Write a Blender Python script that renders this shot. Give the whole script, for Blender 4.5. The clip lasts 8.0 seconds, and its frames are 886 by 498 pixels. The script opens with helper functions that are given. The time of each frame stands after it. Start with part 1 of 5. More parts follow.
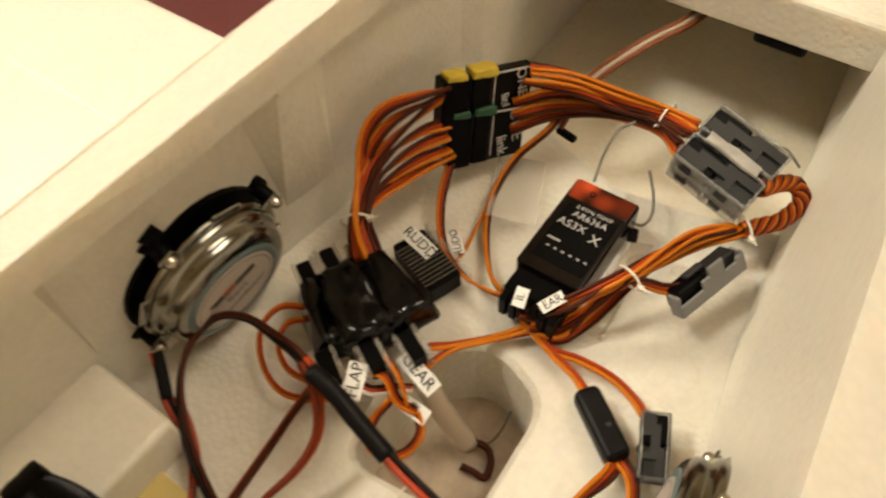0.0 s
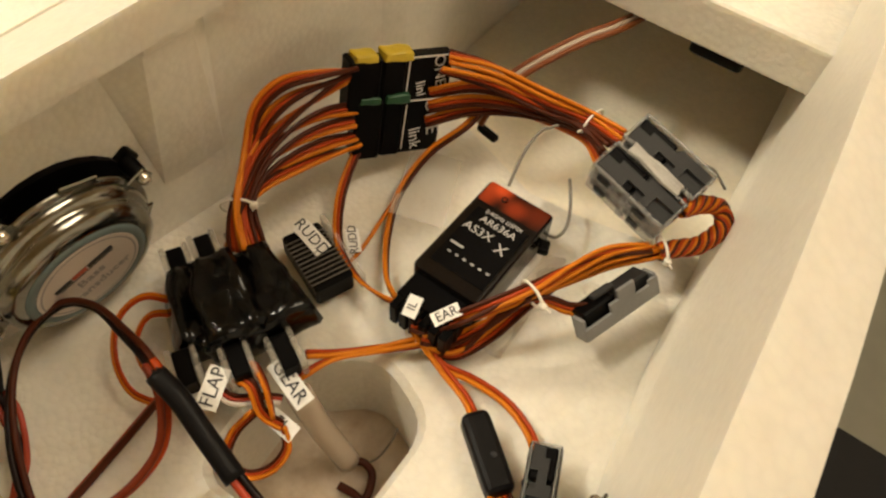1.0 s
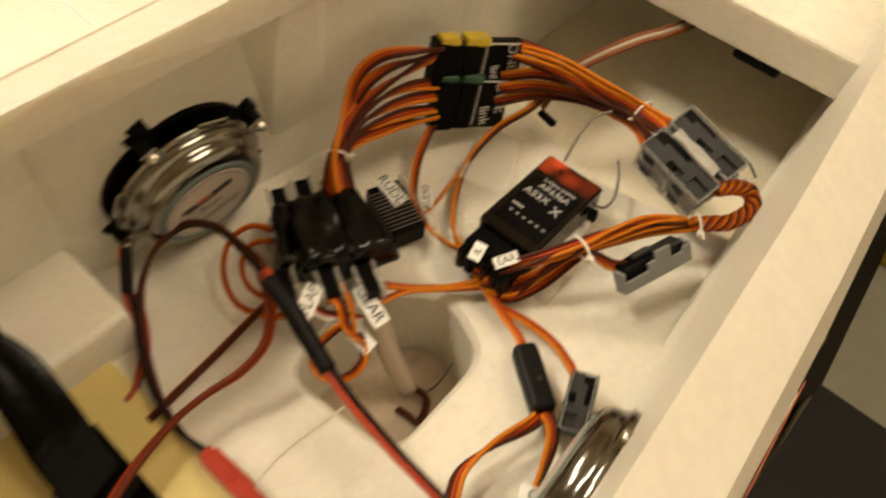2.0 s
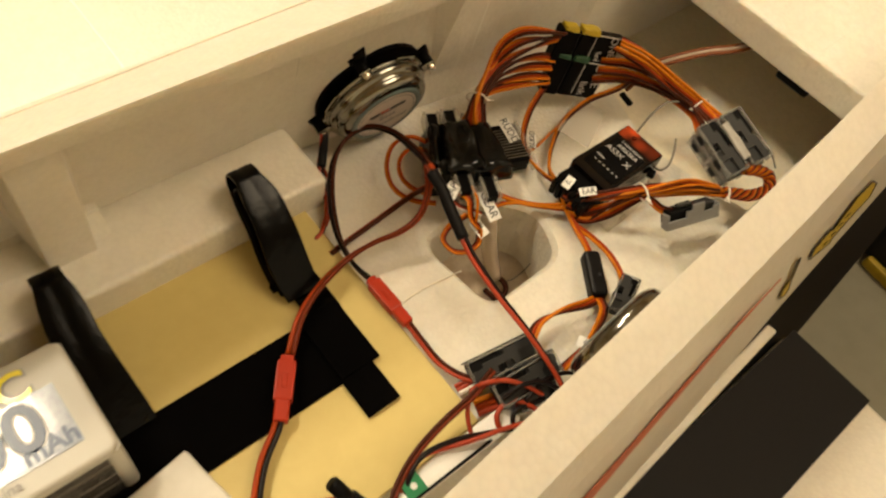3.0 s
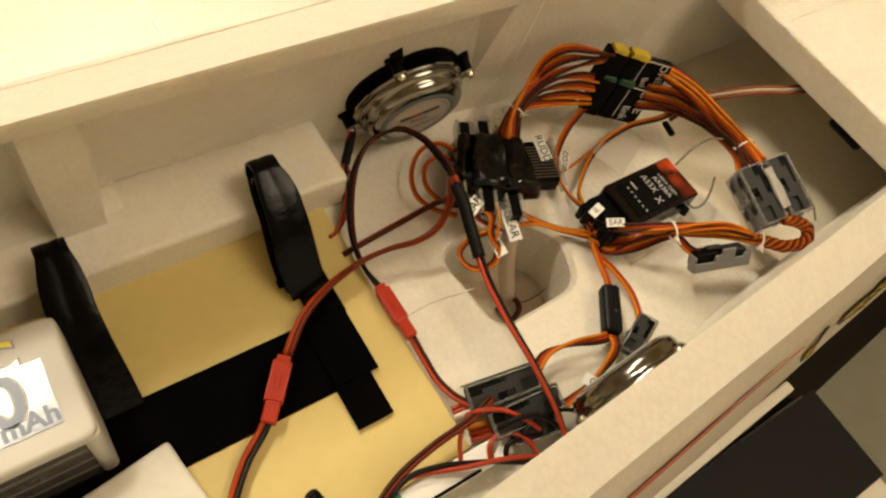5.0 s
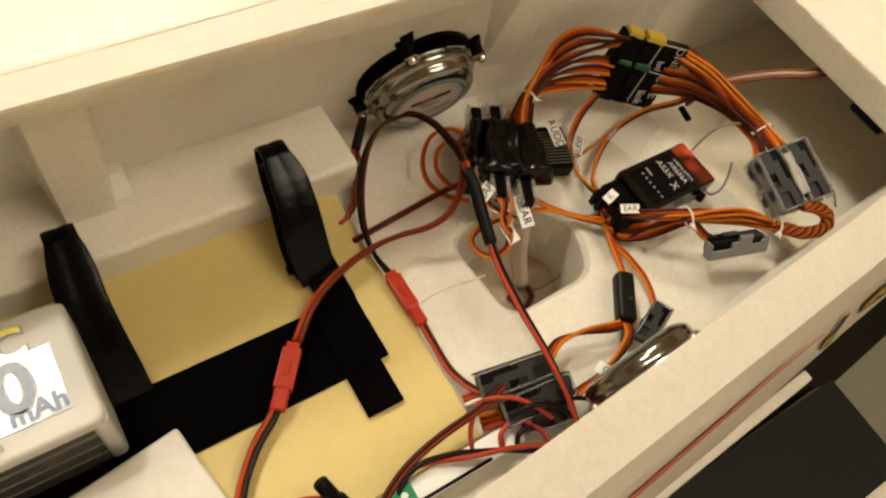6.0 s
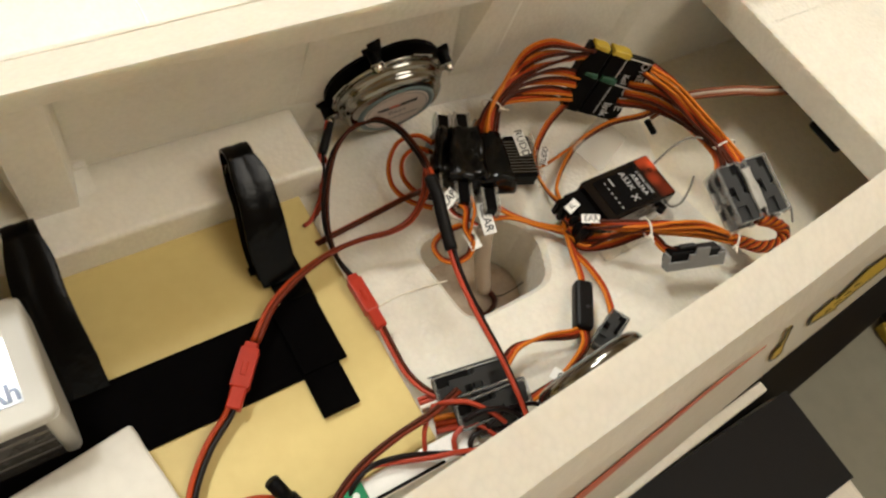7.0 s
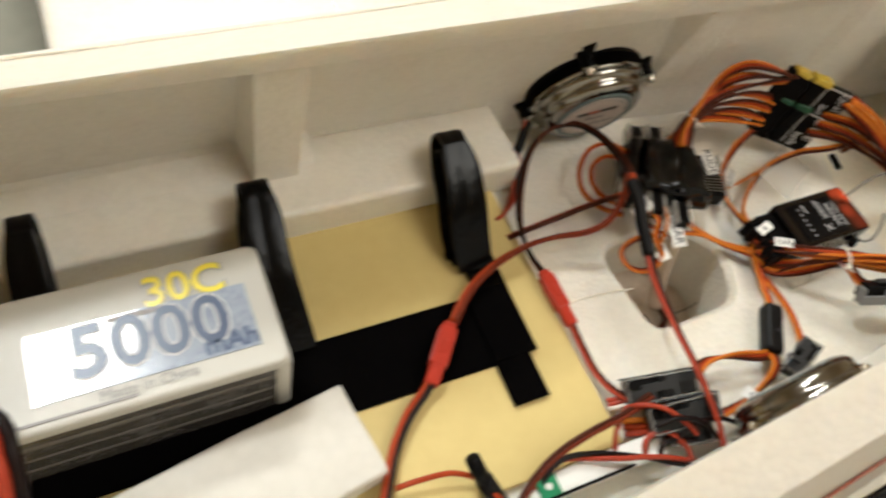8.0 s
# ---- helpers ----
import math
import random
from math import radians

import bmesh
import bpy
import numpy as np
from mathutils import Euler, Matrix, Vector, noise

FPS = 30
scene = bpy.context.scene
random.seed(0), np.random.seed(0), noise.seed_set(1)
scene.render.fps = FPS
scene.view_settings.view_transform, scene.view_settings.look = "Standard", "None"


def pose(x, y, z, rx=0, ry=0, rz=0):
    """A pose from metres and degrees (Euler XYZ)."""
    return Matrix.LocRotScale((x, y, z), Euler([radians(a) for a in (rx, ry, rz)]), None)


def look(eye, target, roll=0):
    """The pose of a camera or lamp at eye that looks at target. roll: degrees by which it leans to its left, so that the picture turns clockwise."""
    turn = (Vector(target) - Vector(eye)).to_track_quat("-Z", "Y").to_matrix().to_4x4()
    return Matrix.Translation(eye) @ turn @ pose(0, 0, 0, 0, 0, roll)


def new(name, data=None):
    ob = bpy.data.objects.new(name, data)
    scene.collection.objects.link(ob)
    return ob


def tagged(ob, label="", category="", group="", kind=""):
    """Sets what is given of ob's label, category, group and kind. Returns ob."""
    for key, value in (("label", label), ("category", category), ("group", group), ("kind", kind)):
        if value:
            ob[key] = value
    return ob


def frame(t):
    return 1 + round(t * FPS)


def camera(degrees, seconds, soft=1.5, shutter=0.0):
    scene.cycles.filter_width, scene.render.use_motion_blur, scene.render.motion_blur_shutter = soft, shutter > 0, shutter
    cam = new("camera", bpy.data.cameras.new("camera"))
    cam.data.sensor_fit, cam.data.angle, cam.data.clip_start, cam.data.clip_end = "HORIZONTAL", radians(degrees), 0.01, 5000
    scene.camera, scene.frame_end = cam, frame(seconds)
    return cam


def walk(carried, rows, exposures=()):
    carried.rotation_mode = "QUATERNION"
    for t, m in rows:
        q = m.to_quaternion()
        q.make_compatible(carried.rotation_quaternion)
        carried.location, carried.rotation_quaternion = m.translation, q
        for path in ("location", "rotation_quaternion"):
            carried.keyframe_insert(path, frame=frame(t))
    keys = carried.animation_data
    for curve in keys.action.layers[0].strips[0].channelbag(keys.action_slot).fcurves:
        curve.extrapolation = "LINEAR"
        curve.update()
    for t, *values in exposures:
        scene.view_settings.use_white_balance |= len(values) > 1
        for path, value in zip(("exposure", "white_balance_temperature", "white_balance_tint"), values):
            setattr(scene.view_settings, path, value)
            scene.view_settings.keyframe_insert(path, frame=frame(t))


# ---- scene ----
cam = camera(62.0, 8.0, soft=2.3, shutter=0.5)
PATH = [
    (0, -0.0060, -0.1338, 0.2335, 35.81, 2.97, -54.31),
    (0.5, 0.0167, -0.1345, 0.2205, 33.86, 0.03, -52.31),
    (1, 0.0175, -0.1384, 0.2145, 35.44, -2.93, -52.97),
    (1.5, 0.0127, -0.1438, 0.2218, 35.40, -3.66, -51.83),
    (2, -0.0229, -0.1532, 0.2317, 36.43, -3.80, -48.08),
    (2.2, -0.0456, -0.1599, 0.2405, 36.29, -3.07, -45.87),
    (3.3, -0.1273, -0.1808, 0.3056, 32.78, -10.95, -37.15),
    (3.5, -0.1208, -0.1771, 0.3060, 32.69, -11.55, -35.69),
    (4, -0.1119, -0.1740, 0.3032, 32.53, -11.82, -33.45),
    (4.5, -0.1085, -0.1704, 0.2973, 32.11, -11.65, -32.71),
    (6, -0.1032, -0.1713, 0.2901, 30.60, -10.06, -31.56),
    (6.5, -0.1020, -0.1812, 0.2871, 30.95, -10.49, -32.02),
    (7, -0.0960, -0.1786, 0.2961, 30.90, -11.73, -30.90),
    (7.5, -0.1137, -0.1760, 0.2868, 32.48, -11.98, -27.68),
    (8, -0.1534, -0.1709, 0.2765, 32.59, -10.62, -22.87),
]
# exposure and white balance follow the clip's own camera
EXPOSURES = [(0.0, 0.10, 5750, 10), (0.5, 0.05, 5900, 10), (1.5, 0.06, 5950, 10), (2.2, 0.0, 6200, 10), (3.5, -0.06, 6400, 10), (4.5, -0.09, 6250, 10), (6.0, -0.02, 5680, 10), (6.5, 0.0, 5350, 10), (7.0, 0.02, 5080, 10), (8.0, 0.18, 4880, 10)]
walk(cam, [(t, pose(x, y, z, a, b, c)) for t, x, y, z, a, b, c in PATH], EXPOSURES)

# ---- light ----
world = bpy.data.worlds.new("room_air")
scene.world = world
world.use_nodes = True
bg = world.node_tree.nodes["Background"]
bg.inputs["Color"].default_value = (1.0, 0.80, 0.52, 1)
bg.inputs["Strength"].default_value = 0.38


def area_lamp(name, eye, target, sx, sy, power, colour):
    data = bpy.data.lights.new(name, "AREA")
    data.shape, data.size, data.size_y, data.energy, data.color = "RECTANGLE", sx, sy, power, colour
    lamp = new(name, data)
    lamp.matrix_world = look(eye, target)
    return lamp


area_lamp("ceiling_lamp_light", (-0.40, 0.69, 1.55), (0.0, -0.05, 0.0), 0.32, 0.22, 23.0, (1.0, 0.86, 0.61))
# two added fills: for the right wall's inner face, then its outer face
area_lamp("left_fill_light", (0.15, 1.32, 1.55), (0.1, -0.08, 0.0), 0.5, 0.3, 36.0, (1.0, 0.84, 0.57))
area_lamp("right_fill_light", (0.62, -0.55, 1.55), (0.1, -0.05, 0.0), 0.9, 0.6, 10.0, (1.0, 0.79, 0.48))


# ---- materials ----
def material(name, colour, rough=0.5, metal=0.0, spots=0.0, scale=60.0, bump=0.0, bump_scale=200.0, dark=None, alpha=1.0,
             trans=0.0, coat=0.0, spec=0.5, beads=False, distance=0.0004, deep=0.0):
    """A painted, plastic, foam or metal surface: two scales of colour variation, and a fine relief."""
    m = bpy.data.materials.new(name)
    m.use_nodes = True
    nt = m.node_tree
    b = nt.nodes["Principled BSDF"]
    b.inputs["Roughness"].default_value = rough
    b.inputs["Metallic"].default_value = metal
    b.inputs["Alpha"].default_value = alpha
    b.inputs["Transmission Weight"].default_value = trans
    b.inputs["Coat Weight"].default_value = coat
    # bead foam lets light seep a few millimetres in
    b.inputs["Subsurface Weight"].default_value = deep
    b.inputs["Subsurface Radius"].default_value = (1.0, 0.8, 0.55)
    b.inputs["Subsurface Scale"].default_value = 0.008
    b.inputs["Specular IOR Level"].default_value = spec
    b.inputs["Base Color"].default_value = (*colour, 1)
    co = nt.nodes.new("ShaderNodeTexCoord").outputs["Object"]
    if spots:
        low = tuple(dark) if dark else tuple(c * 0.6 for c in colour)
        n1, n2 = nt.nodes.new("ShaderNodeTexNoise"), nt.nodes.new("ShaderNodeTexNoise")
        n1.inputs["Scale"].default_value, n2.inputs["Scale"].default_value = scale, scale * 9
        n1.inputs["Detail"].default_value, n2.inputs["Detail"].default_value = 5, 3
        add = nt.nodes.new("ShaderNodeMath")
        add.operation = "MULTIPLY"
        ramp = nt.nodes.new("ShaderNodeMapRange")
        ramp.inputs["From Min"].default_value, ramp.inputs["From Max"].default_value = 0.12, 0.42
        ramp.inputs["To Min"].default_value, ramp.inputs["To Max"].default_value = spots, 0.0
        mix = nt.nodes.new("ShaderNodeMix")
        mix.data_type = "RGBA"
        mix.inputs["A"].default_value, mix.inputs["B"].default_value = (*colour, 1), (*low, 1)
        for n in (n1, n2):
            nt.links.new(co, n.inputs["Vector"])
        nt.links.new(n1.outputs["Fac"], add.inputs[0])
        nt.links.new(n2.outputs["Fac"], add.inputs[1])
        nt.links.new(add.outputs[0], ramp.inputs["Value"])
        nt.links.new(ramp.outputs["Result"], mix.inputs["Factor"])
        nt.links.new(mix.outputs["Result"], b.inputs["Base Color"])
    if bump:
        if beads:
            tex = nt.nodes.new("ShaderNodeTexVoronoi")
            tex.inputs["Scale"].default_value = bump_scale
            out = tex.outputs["Distance"]
            seam = nt.nodes.new("ShaderNodeMapRange")
            seam.inputs["From Min"].default_value, seam.inputs["From Max"].default_value = 0.35, 0.85
            seam.inputs["To Min"].default_value, seam.inputs["To Max"].default_value = 1.0, 0.955
            tint = nt.nodes.new("ShaderNodeMix")
            tint.data_type, tint.blend_type = "RGBA", "MULTIPLY"
            tint.inputs["Factor"].default_value = 1.0
            nt.links.new(tex.outputs["Distance"], seam.inputs["Value"])
            nt.links.new(b.inputs["Base Color"].links[0].from_socket, tint.inputs["A"])
            nt.links.new(seam.outputs["Result"], tint.inputs["B"])
            nt.links.new(tint.outputs["Result"], b.inputs["Base Color"])
        else:
            tex = nt.nodes.new("ShaderNodeTexNoise")
            tex.inputs["Scale"].default_value, tex.inputs["Detail"].default_value = bump_scale, 4
            out = tex.outputs["Fac"]
        nt.links.new(co, tex.inputs["Vector"])
        bp = nt.nodes.new("ShaderNodeBump")
        bp.inputs["Strength"].default_value, bp.inputs["Distance"].default_value = bump, distance
        bp.invert = beads
        nt.links.new(out, bp.inputs["Height"])
        nt.links.new(bp.outputs["Normal"], b.inputs["Normal"])
    return m


FOAM = material("foam", (0.76, 0.72, 0.625), 0.5, spots=0.4, scale=22, dark=(0.62, 0.56, 0.46), bump=0.55, bump_scale=430, beads=True, distance=0.0006, deep=0.4)
FOAM_SKIN = material("foam_skin", (0.80, 0.757, 0.66), 0.36, spots=0.35, scale=14, dark=(0.66, 0.60, 0.50), bump=0.32, bump_scale=400, beads=True, distance=0.0005, deep=0.3)
# base raised above FOAM, standing in for bounced light in the nose bay
FOAM_IN = material("foam_inside_lifted", (0.85, 0.78, 0.63), 0.6, spots=0.4, scale=25, dark=(0.68, 0.61, 0.48), bump=0.25, bump_scale=420, beads=True, deep=0.4)
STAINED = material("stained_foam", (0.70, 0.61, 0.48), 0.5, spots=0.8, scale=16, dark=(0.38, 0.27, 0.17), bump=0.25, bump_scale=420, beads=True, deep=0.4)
PLY = material("plywood", (0.62, 0.495, 0.18), 0.5, spots=0.35, scale=18, dark=(0.50, 0.37, 0.12), bump=0.1, bump_scale=500)
VELCRO = material("black_velcro", (0.0012, 0.001, 0.001), 0.9, spots=0.4, scale=90, dark=(0.003, 0.0025, 0.0025), bump=0.6, bump_scale=1800, distance=0.0006, spec=0.02)
STRAP = material("black_strap", (0.0008, 0.0008, 0.0008), 0.20, spots=0.3, scale=60, dark=(0.002, 0.002, 0.002), bump=0.45, bump_scale=300, spec=0.13)
TAPE = material("black_tape", (0.0015, 0.0015, 0.0015), 0.16, bump=0.30, bump_scale=170, distance=0.0012, spec=0.26)
SHRINK = material("heat_shrink", (0.005, 0.0042, 0.0042), 0.42, bump=0.3, bump_scale=220, distance=0.0008, spec=0.12)
BLACK = material("black_plastic", (0.0022, 0.002, 0.002), 0.38, spots=0.3, scale=120, dark=(0.005, 0.004, 0.004), spec=0.07)
GREY = material("grey_plastic", (0.020, 0.0195, 0.019), 0.35, spots=0.35, scale=120, spec=0.2)
CLIP_CLEAR = material("clip_clear_plastic", (0.34, 0.33, 0.32), 0.14, alpha=0.38, spec=0.5)
GREY_MID = material("mid_grey_plastic", (0.036, 0.035, 0.034), 0.45, spots=0.35, scale=120, spec=0.15)
PLUG_CLEAR = material("plug_clear_plastic", (0.52, 0.48, 0.42), 0.2, alpha=0.36, spec=0.6)
TUBE_CLEAR = material("tube_clear_plastic", (0.62, 0.50, 0.38), 0.2, alpha=0.62, spec=0.6)
GREY_LIGHT = material("light_grey_plastic", (0.21, 0.205, 0.20), 0.35, spots=0.3, scale=120, spec=0.3)
PRINT_DIM = material("dim_print", (0.46, 0.44, 0.42), 0.5)
TAPE_CLEAR = material("clear_tape_film", (0.80, 0.76, 0.68), 0.10, alpha=0.20, spec=0.8, bump=0.6, bump_scale=350)
CLEAR = material("clear_plastic", (0.80, 0.76, 0.68), 0.12, alpha=0.32, spec=0.8)
CHROME = material("chrome", (0.30, 0.29, 0.26), 0.17, metal=1.0, spots=0.4, scale=90, dark=(0.16, 0.15, 0.12), bump=0.1, bump_scale=90)
SCREW = material("steel_screw", (0.62, 0.58, 0.50), 0.2, metal=1.0)
GASKET = material("blue_grey_gasket", (0.13, 0.17, 0.17), 0.5, spots=0.3, scale=140)
LABEL = material("label_paper", (0.60, 0.52, 0.46), 0.35, spots=0.2, scale=160)
WHITE = material("white_label", (0.86, 0.84, 0.80), 0.5, spots=0.15, scale=200)
PAPER = material("thin_clear_paper", (0.50, 0.47, 0.42), 0.3, spots=0.4, scale=160, alpha=0.75)
INK = material("ink", (0.012, 0.012, 0.014), 0.5)
INK_GREY = material("grey_ink", (0.28, 0.26, 0.25), 0.5)
INK_RED = material("red_ink", (0.52, 0.10, 0.05), 0.5)
PRINT = material("white_print", (0.72, 0.70, 0.68), 0.5)
RED = material("red_plastic", (0.40, 0.032, 0.009), 0.38, spots=0.3, scale=130, dark=(0.25, 0.018, 0.008), spec=0.25)
W_RED = material("red_wire", (0.36, 0.042, 0.008), 0.38, spots=0.4, scale=150, dark=(0.22, 0.012, 0.006), spec=0.35)
W_BLACK = material("black_wire", (0.005, 0.003, 0.003), 0.34, spots=0.4, scale=150, dark=(0.02, 0.008, 0.006), spec=0.15)
W_BROWN = material("brown_wire", (0.060, 0.012, 0.003), 0.45, spots=0.4, scale=150, spec=0.15)
W_ORANGE = material("orange_wire", (0.55, 0.168, 0.003), 0.42, spots=0.35, scale=150, dark=(0.36, 0.080, 0.002), spec=0.16)
W_RUST = material("orange_red_wire", (0.34, 0.042, 0.003), 0.42, spots=0.4, scale=150, spec=0.15)
W_WHITE = material("white_wire", (0.70, 0.62, 0.55), 0.4)
W_DULL = material("dull_white_wire", (0.34, 0.26, 0.20), 0.45)
W_EXT = material("extension_wire", (0.16, 0.046, 0.010), 0.45, spots=0.3, scale=150, spec=0.25)
W_DARK_RUST = material("dark_rust_wire", (0.14, 0.020, 0.004), 0.42, spots=0.4, scale=150, spec=0.12)
W_GREY = material("grey_antenna", (0.17, 0.15, 0.12), 0.45)
TIE = material("nylon_tie", (0.74, 0.68, 0.58), 0.35)
CASE = material("smoked_case", (0.005, 0.0035, 0.003), 0.22, spots=0.2, scale=120, spec=0.3)
YELLOW = material("yellow_marking", (0.62, 0.45, 0.02), 0.5, spots=0.4, scale=260)
GREEN = material("dark_green_marking", (0.015, 0.075, 0.03), 0.5, spots=0.3, scale=200)
PCB = material("green_board", (0.02, 0.20, 0.08), 0.35)
BATT = material("battery_wrap", (0.50, 0.48, 0.425), 0.36, spots=0.2, scale=30, dark=(0.44, 0.42, 0.36), spec=0.35, bump=0.12, bump_scale=60, distance=0.0006)
BATT_EDGE = material("battery_wrap_edge", (0.16, 0.145, 0.125), 0.25, spots=0.5, scale=60, coat=0.2)
BATT_YELLOW = material("battery_yellow", (0.80, 0.68, 0.03), 0.2)
BATT_SIDE = material("battery_side", (0.045, 0.040, 0.036), 0.25, spots=0.6, scale=40, dark=(0.14, 0.13, 0.12), coat=0.3)
BATT_BLUE = material("battery_blue", (0.22, 0.26, 0.36), 0.13, spots=0.9, scale=45, dark=(0.42, 0.46, 0.54), spec=0.7, bump=0.12, bump_scale=60, distance=0.0006)
INK_BLUE = material("blue_ink", (0.055, 0.080, 0.16), 0.3, spec=0.4)
CHARCOAL = material("charcoal_walkway", (0.0050, 0.0042, 0.0048), 0.6, spots=0.3, scale=30, bump=0.2, bump_scale=900, spec=0.2)
STRIPE = material("red_stripe", (0.52, 0.115, 0.035), 0.5, spots=0.3, scale=120, dark=(0.40, 0.07, 0.02))
TABLE = material("grey_table", (0.25, 0.235, 0.175), 0.6, spots=0.3, scale=9, bump=0.1, bump_scale=300)
HULL = material("dark_hull", (0.004, 0.0035, 0.0035), 0.55, spots=0.2, scale=40, spec=0.2)
# foam darkened in colour, for the weaker light at the spacer
SPACER = material("dimmed_foam", (0.62, 0.59, 0.53), 0.5, spots=0.35, scale=14, dark=(0.50, 0.46, 0.38), bump=0.35, bump_scale=200, beads=True)
CLOTH = material("black_cloth", (0.015, 0.014, 0.014), 0.8, spots=0.3, scale=30, bump=0.4, bump_scale=500)
MAROON = material("maroon_cloth", (0.10, 0.012, 0.010), 0.75, spots=0.4, scale=20, bump=0.3, bump_scale=400)
# paint of the unseen room, set pale and warm to bounce fill light
PAINT = material("bounce_paint", (0.78, 0.66, 0.45), 0.8, spots=0.15, scale=2, bump=0.1, bump_scale=90)
FLOOR_MAT = material("room_floor", (0.22, 0.17, 0.12), 0.6, spots=0.4, scale=3)
RESIN = material("dried_glue", (0.70, 0.62, 0.46), 0.12, alpha=0.22, spec=0.8)
glow = bpy.data.materials.new("lamp_glow")
glow.use_nodes = True
glow.node_tree.nodes["Principled BSDF"].inputs["Emission Color"].default_value = (1.0, 0.80, 0.55, 1)
glow.node_tree.nodes["Principled BSDF"].inputs["Emission Strength"].default_value = 6.0
# the receiver's lit end: two lamps glow through the smoked plastic
CASE_RED = material("lit_smoked_case", (0.010, 0.004, 0.003), 0.2, spots=0.4, scale=120, spec=0.35)


def glow_through(m, spots, colour, strength):
    """Light of small lamps under the case, fading with the distance from each."""
    nt = m.node_tree
    b = nt.nodes["Principled BSDF"]
    co = nt.nodes.new("ShaderNodeTexCoord").outputs["Object"]
    total = None
    for x, y, z, reach, level in spots:
        far = nt.nodes.new("ShaderNodeVectorMath")
        far.operation = "DISTANCE"
        far.inputs[1].default_value = (x, y, z)
        nt.links.new(co, far.inputs[0])
        fade = nt.nodes.new("ShaderNodeMapRange")
        fade.interpolation_type = "SMOOTHERSTEP"
        fade.inputs["From Min"].default_value, fade.inputs["From Max"].default_value = 0.0, reach
        fade.inputs["To Min"].default_value, fade.inputs["To Max"].default_value = level, 0.0
        nt.links.new(far.outputs["Value"], fade.inputs["Value"])
        if total is None:
            total = fade.outputs["Result"]
        else:
            add = nt.nodes.new("ShaderNodeMath")
            nt.links.new(total, add.inputs[0])
            nt.links.new(fade.outputs["Result"], add.inputs[1])
            total = add.outputs[0]
    times = nt.nodes.new("ShaderNodeMath")
    times.operation = "MULTIPLY"
    times.inputs[1].default_value = strength
    nt.links.new(total, times.inputs[0])
    nt.links.new(times.outputs[0], b.inputs["Emission Strength"])
    b.inputs["Emission Color"].default_value = (*colour, 1)


glow_through(CASE_RED, ((0.0205, 0.0100, 0.0090, 0.0100, 0.55), (0.0215, 0.0060, 0.0090, 0.0055, 0.45), (0.0165, -0.0010, 0.0090, 0.0070, 0.34), (0.0190, -0.0090, 0.0090, 0.0090, 0.16), (0.0130, 0.0100, 0.0090, 0.0060, 0.25)), (1.0, 0.10, 0.014), 0.8)

# ---- builders ----
def mesh_object(name, bm, mat, parent=None, label="", smooth=False):
    me = bpy.data.meshes.new(name)
    bmesh.ops.recalc_face_normals(bm, faces=bm.faces)
    bm.to_mesh(me)
    bm.free()
    for m in mat if isinstance(mat, (list, tuple)) else [mat]:
        me.materials.append(m)
    if smooth:
        me.polygons.foreach_set("use_smooth", [True] * len(me.polygons))
    ob = new(name, me)
    if parent:
        ob.parent = parent
    if label:
        ob["label"] = label
    return ob


part = mesh_object


def thing(name, label, category, group="", m=None):
    e = new(name)
    e.empty_display_size = 0.01
    tagged(e, label, category, group)
    if m:
        e.matrix_world = m
    return e


def block(sx, sy, sz, m=None, bevel=0.0, segments=2, cuts=0, wobble=0.0, freq=60.0, seed=0):
    """A box of that size, centred, its edges rounded, and its faces uneven."""
    bm = bmesh.new()
    bmesh.ops.create_cube(bm, size=1, matrix=Matrix.Diagonal((sx, sy, sz, 1)))
    if bevel:
        bmesh.ops.bevel(bm, geom=bm.edges[:], offset=bevel, segments=segments, affect="EDGES", profile=0.6)
    if cuts:
        bmesh.ops.subdivide_edges(bm, edges=bm.edges[:], cuts=cuts, use_grid_fill=True)
    if wobble:
        for v in bm.verts:
            v.co += wobble * noise.noise_vector(v.co * freq + Vector((seed, seed * 2.3, 0)))
    if m:
        bm.transform(m)
    return bm


def at(x, y, z, rx=0, ry=0, rz=0):
    return pose(x, y, z, rx, ry, rz)


def axes(o, u, v):
    """A pose at o, its x along u and its y near v."""
    u = Vector(u).normalized()
    w = u.cross(Vector(v)).normalized()
    v = w.cross(u)
    return Matrix((( u.x, v.x, w.x, o[0]), (u.y, v.y, w.y, o[1]), (u.z, v.z, w.z, o[2]), (0, 0, 0, 1)))


def prism(points, z0, z1):
    """A polygon in plan, from z0 up to z1."""
    bm = bmesh.new()
    f = bm.faces.new([bm.verts.new((x, y, z0)) for x, y in points])
    up = bmesh.ops.extrude_face_region(bm, geom=[f])["geom"]
    bmesh.ops.translate(bm, verts=[v for v in up if isinstance(v, bmesh.types.BMVert)], vec=(0, 0, z1 - z0))
    return bm


def lathe(profile, n=40, m=None):
    """Turns (radius, height) pairs about z."""
    bm = bmesh.new()
    rings = []
    for r, h in profile:
        if r < 1e-6:
            rings.append([bm.verts.new((0, 0, h))] * n)
        else:
            rings.append([bm.verts.new((r * math.cos(6.28319 * k / n), r * math.sin(6.28319 * k / n), h)) for k in range(n)])
    for a, b in zip(rings, rings[1:]):
        for k in range(n):
            q = list(dict.fromkeys((a[k], a[(k + 1) % n], b[(k + 1) % n], b[k])))
            if len(q) > 2:
                bm.faces.new(q)
    if m:
        bm.transform(m)
    return bm


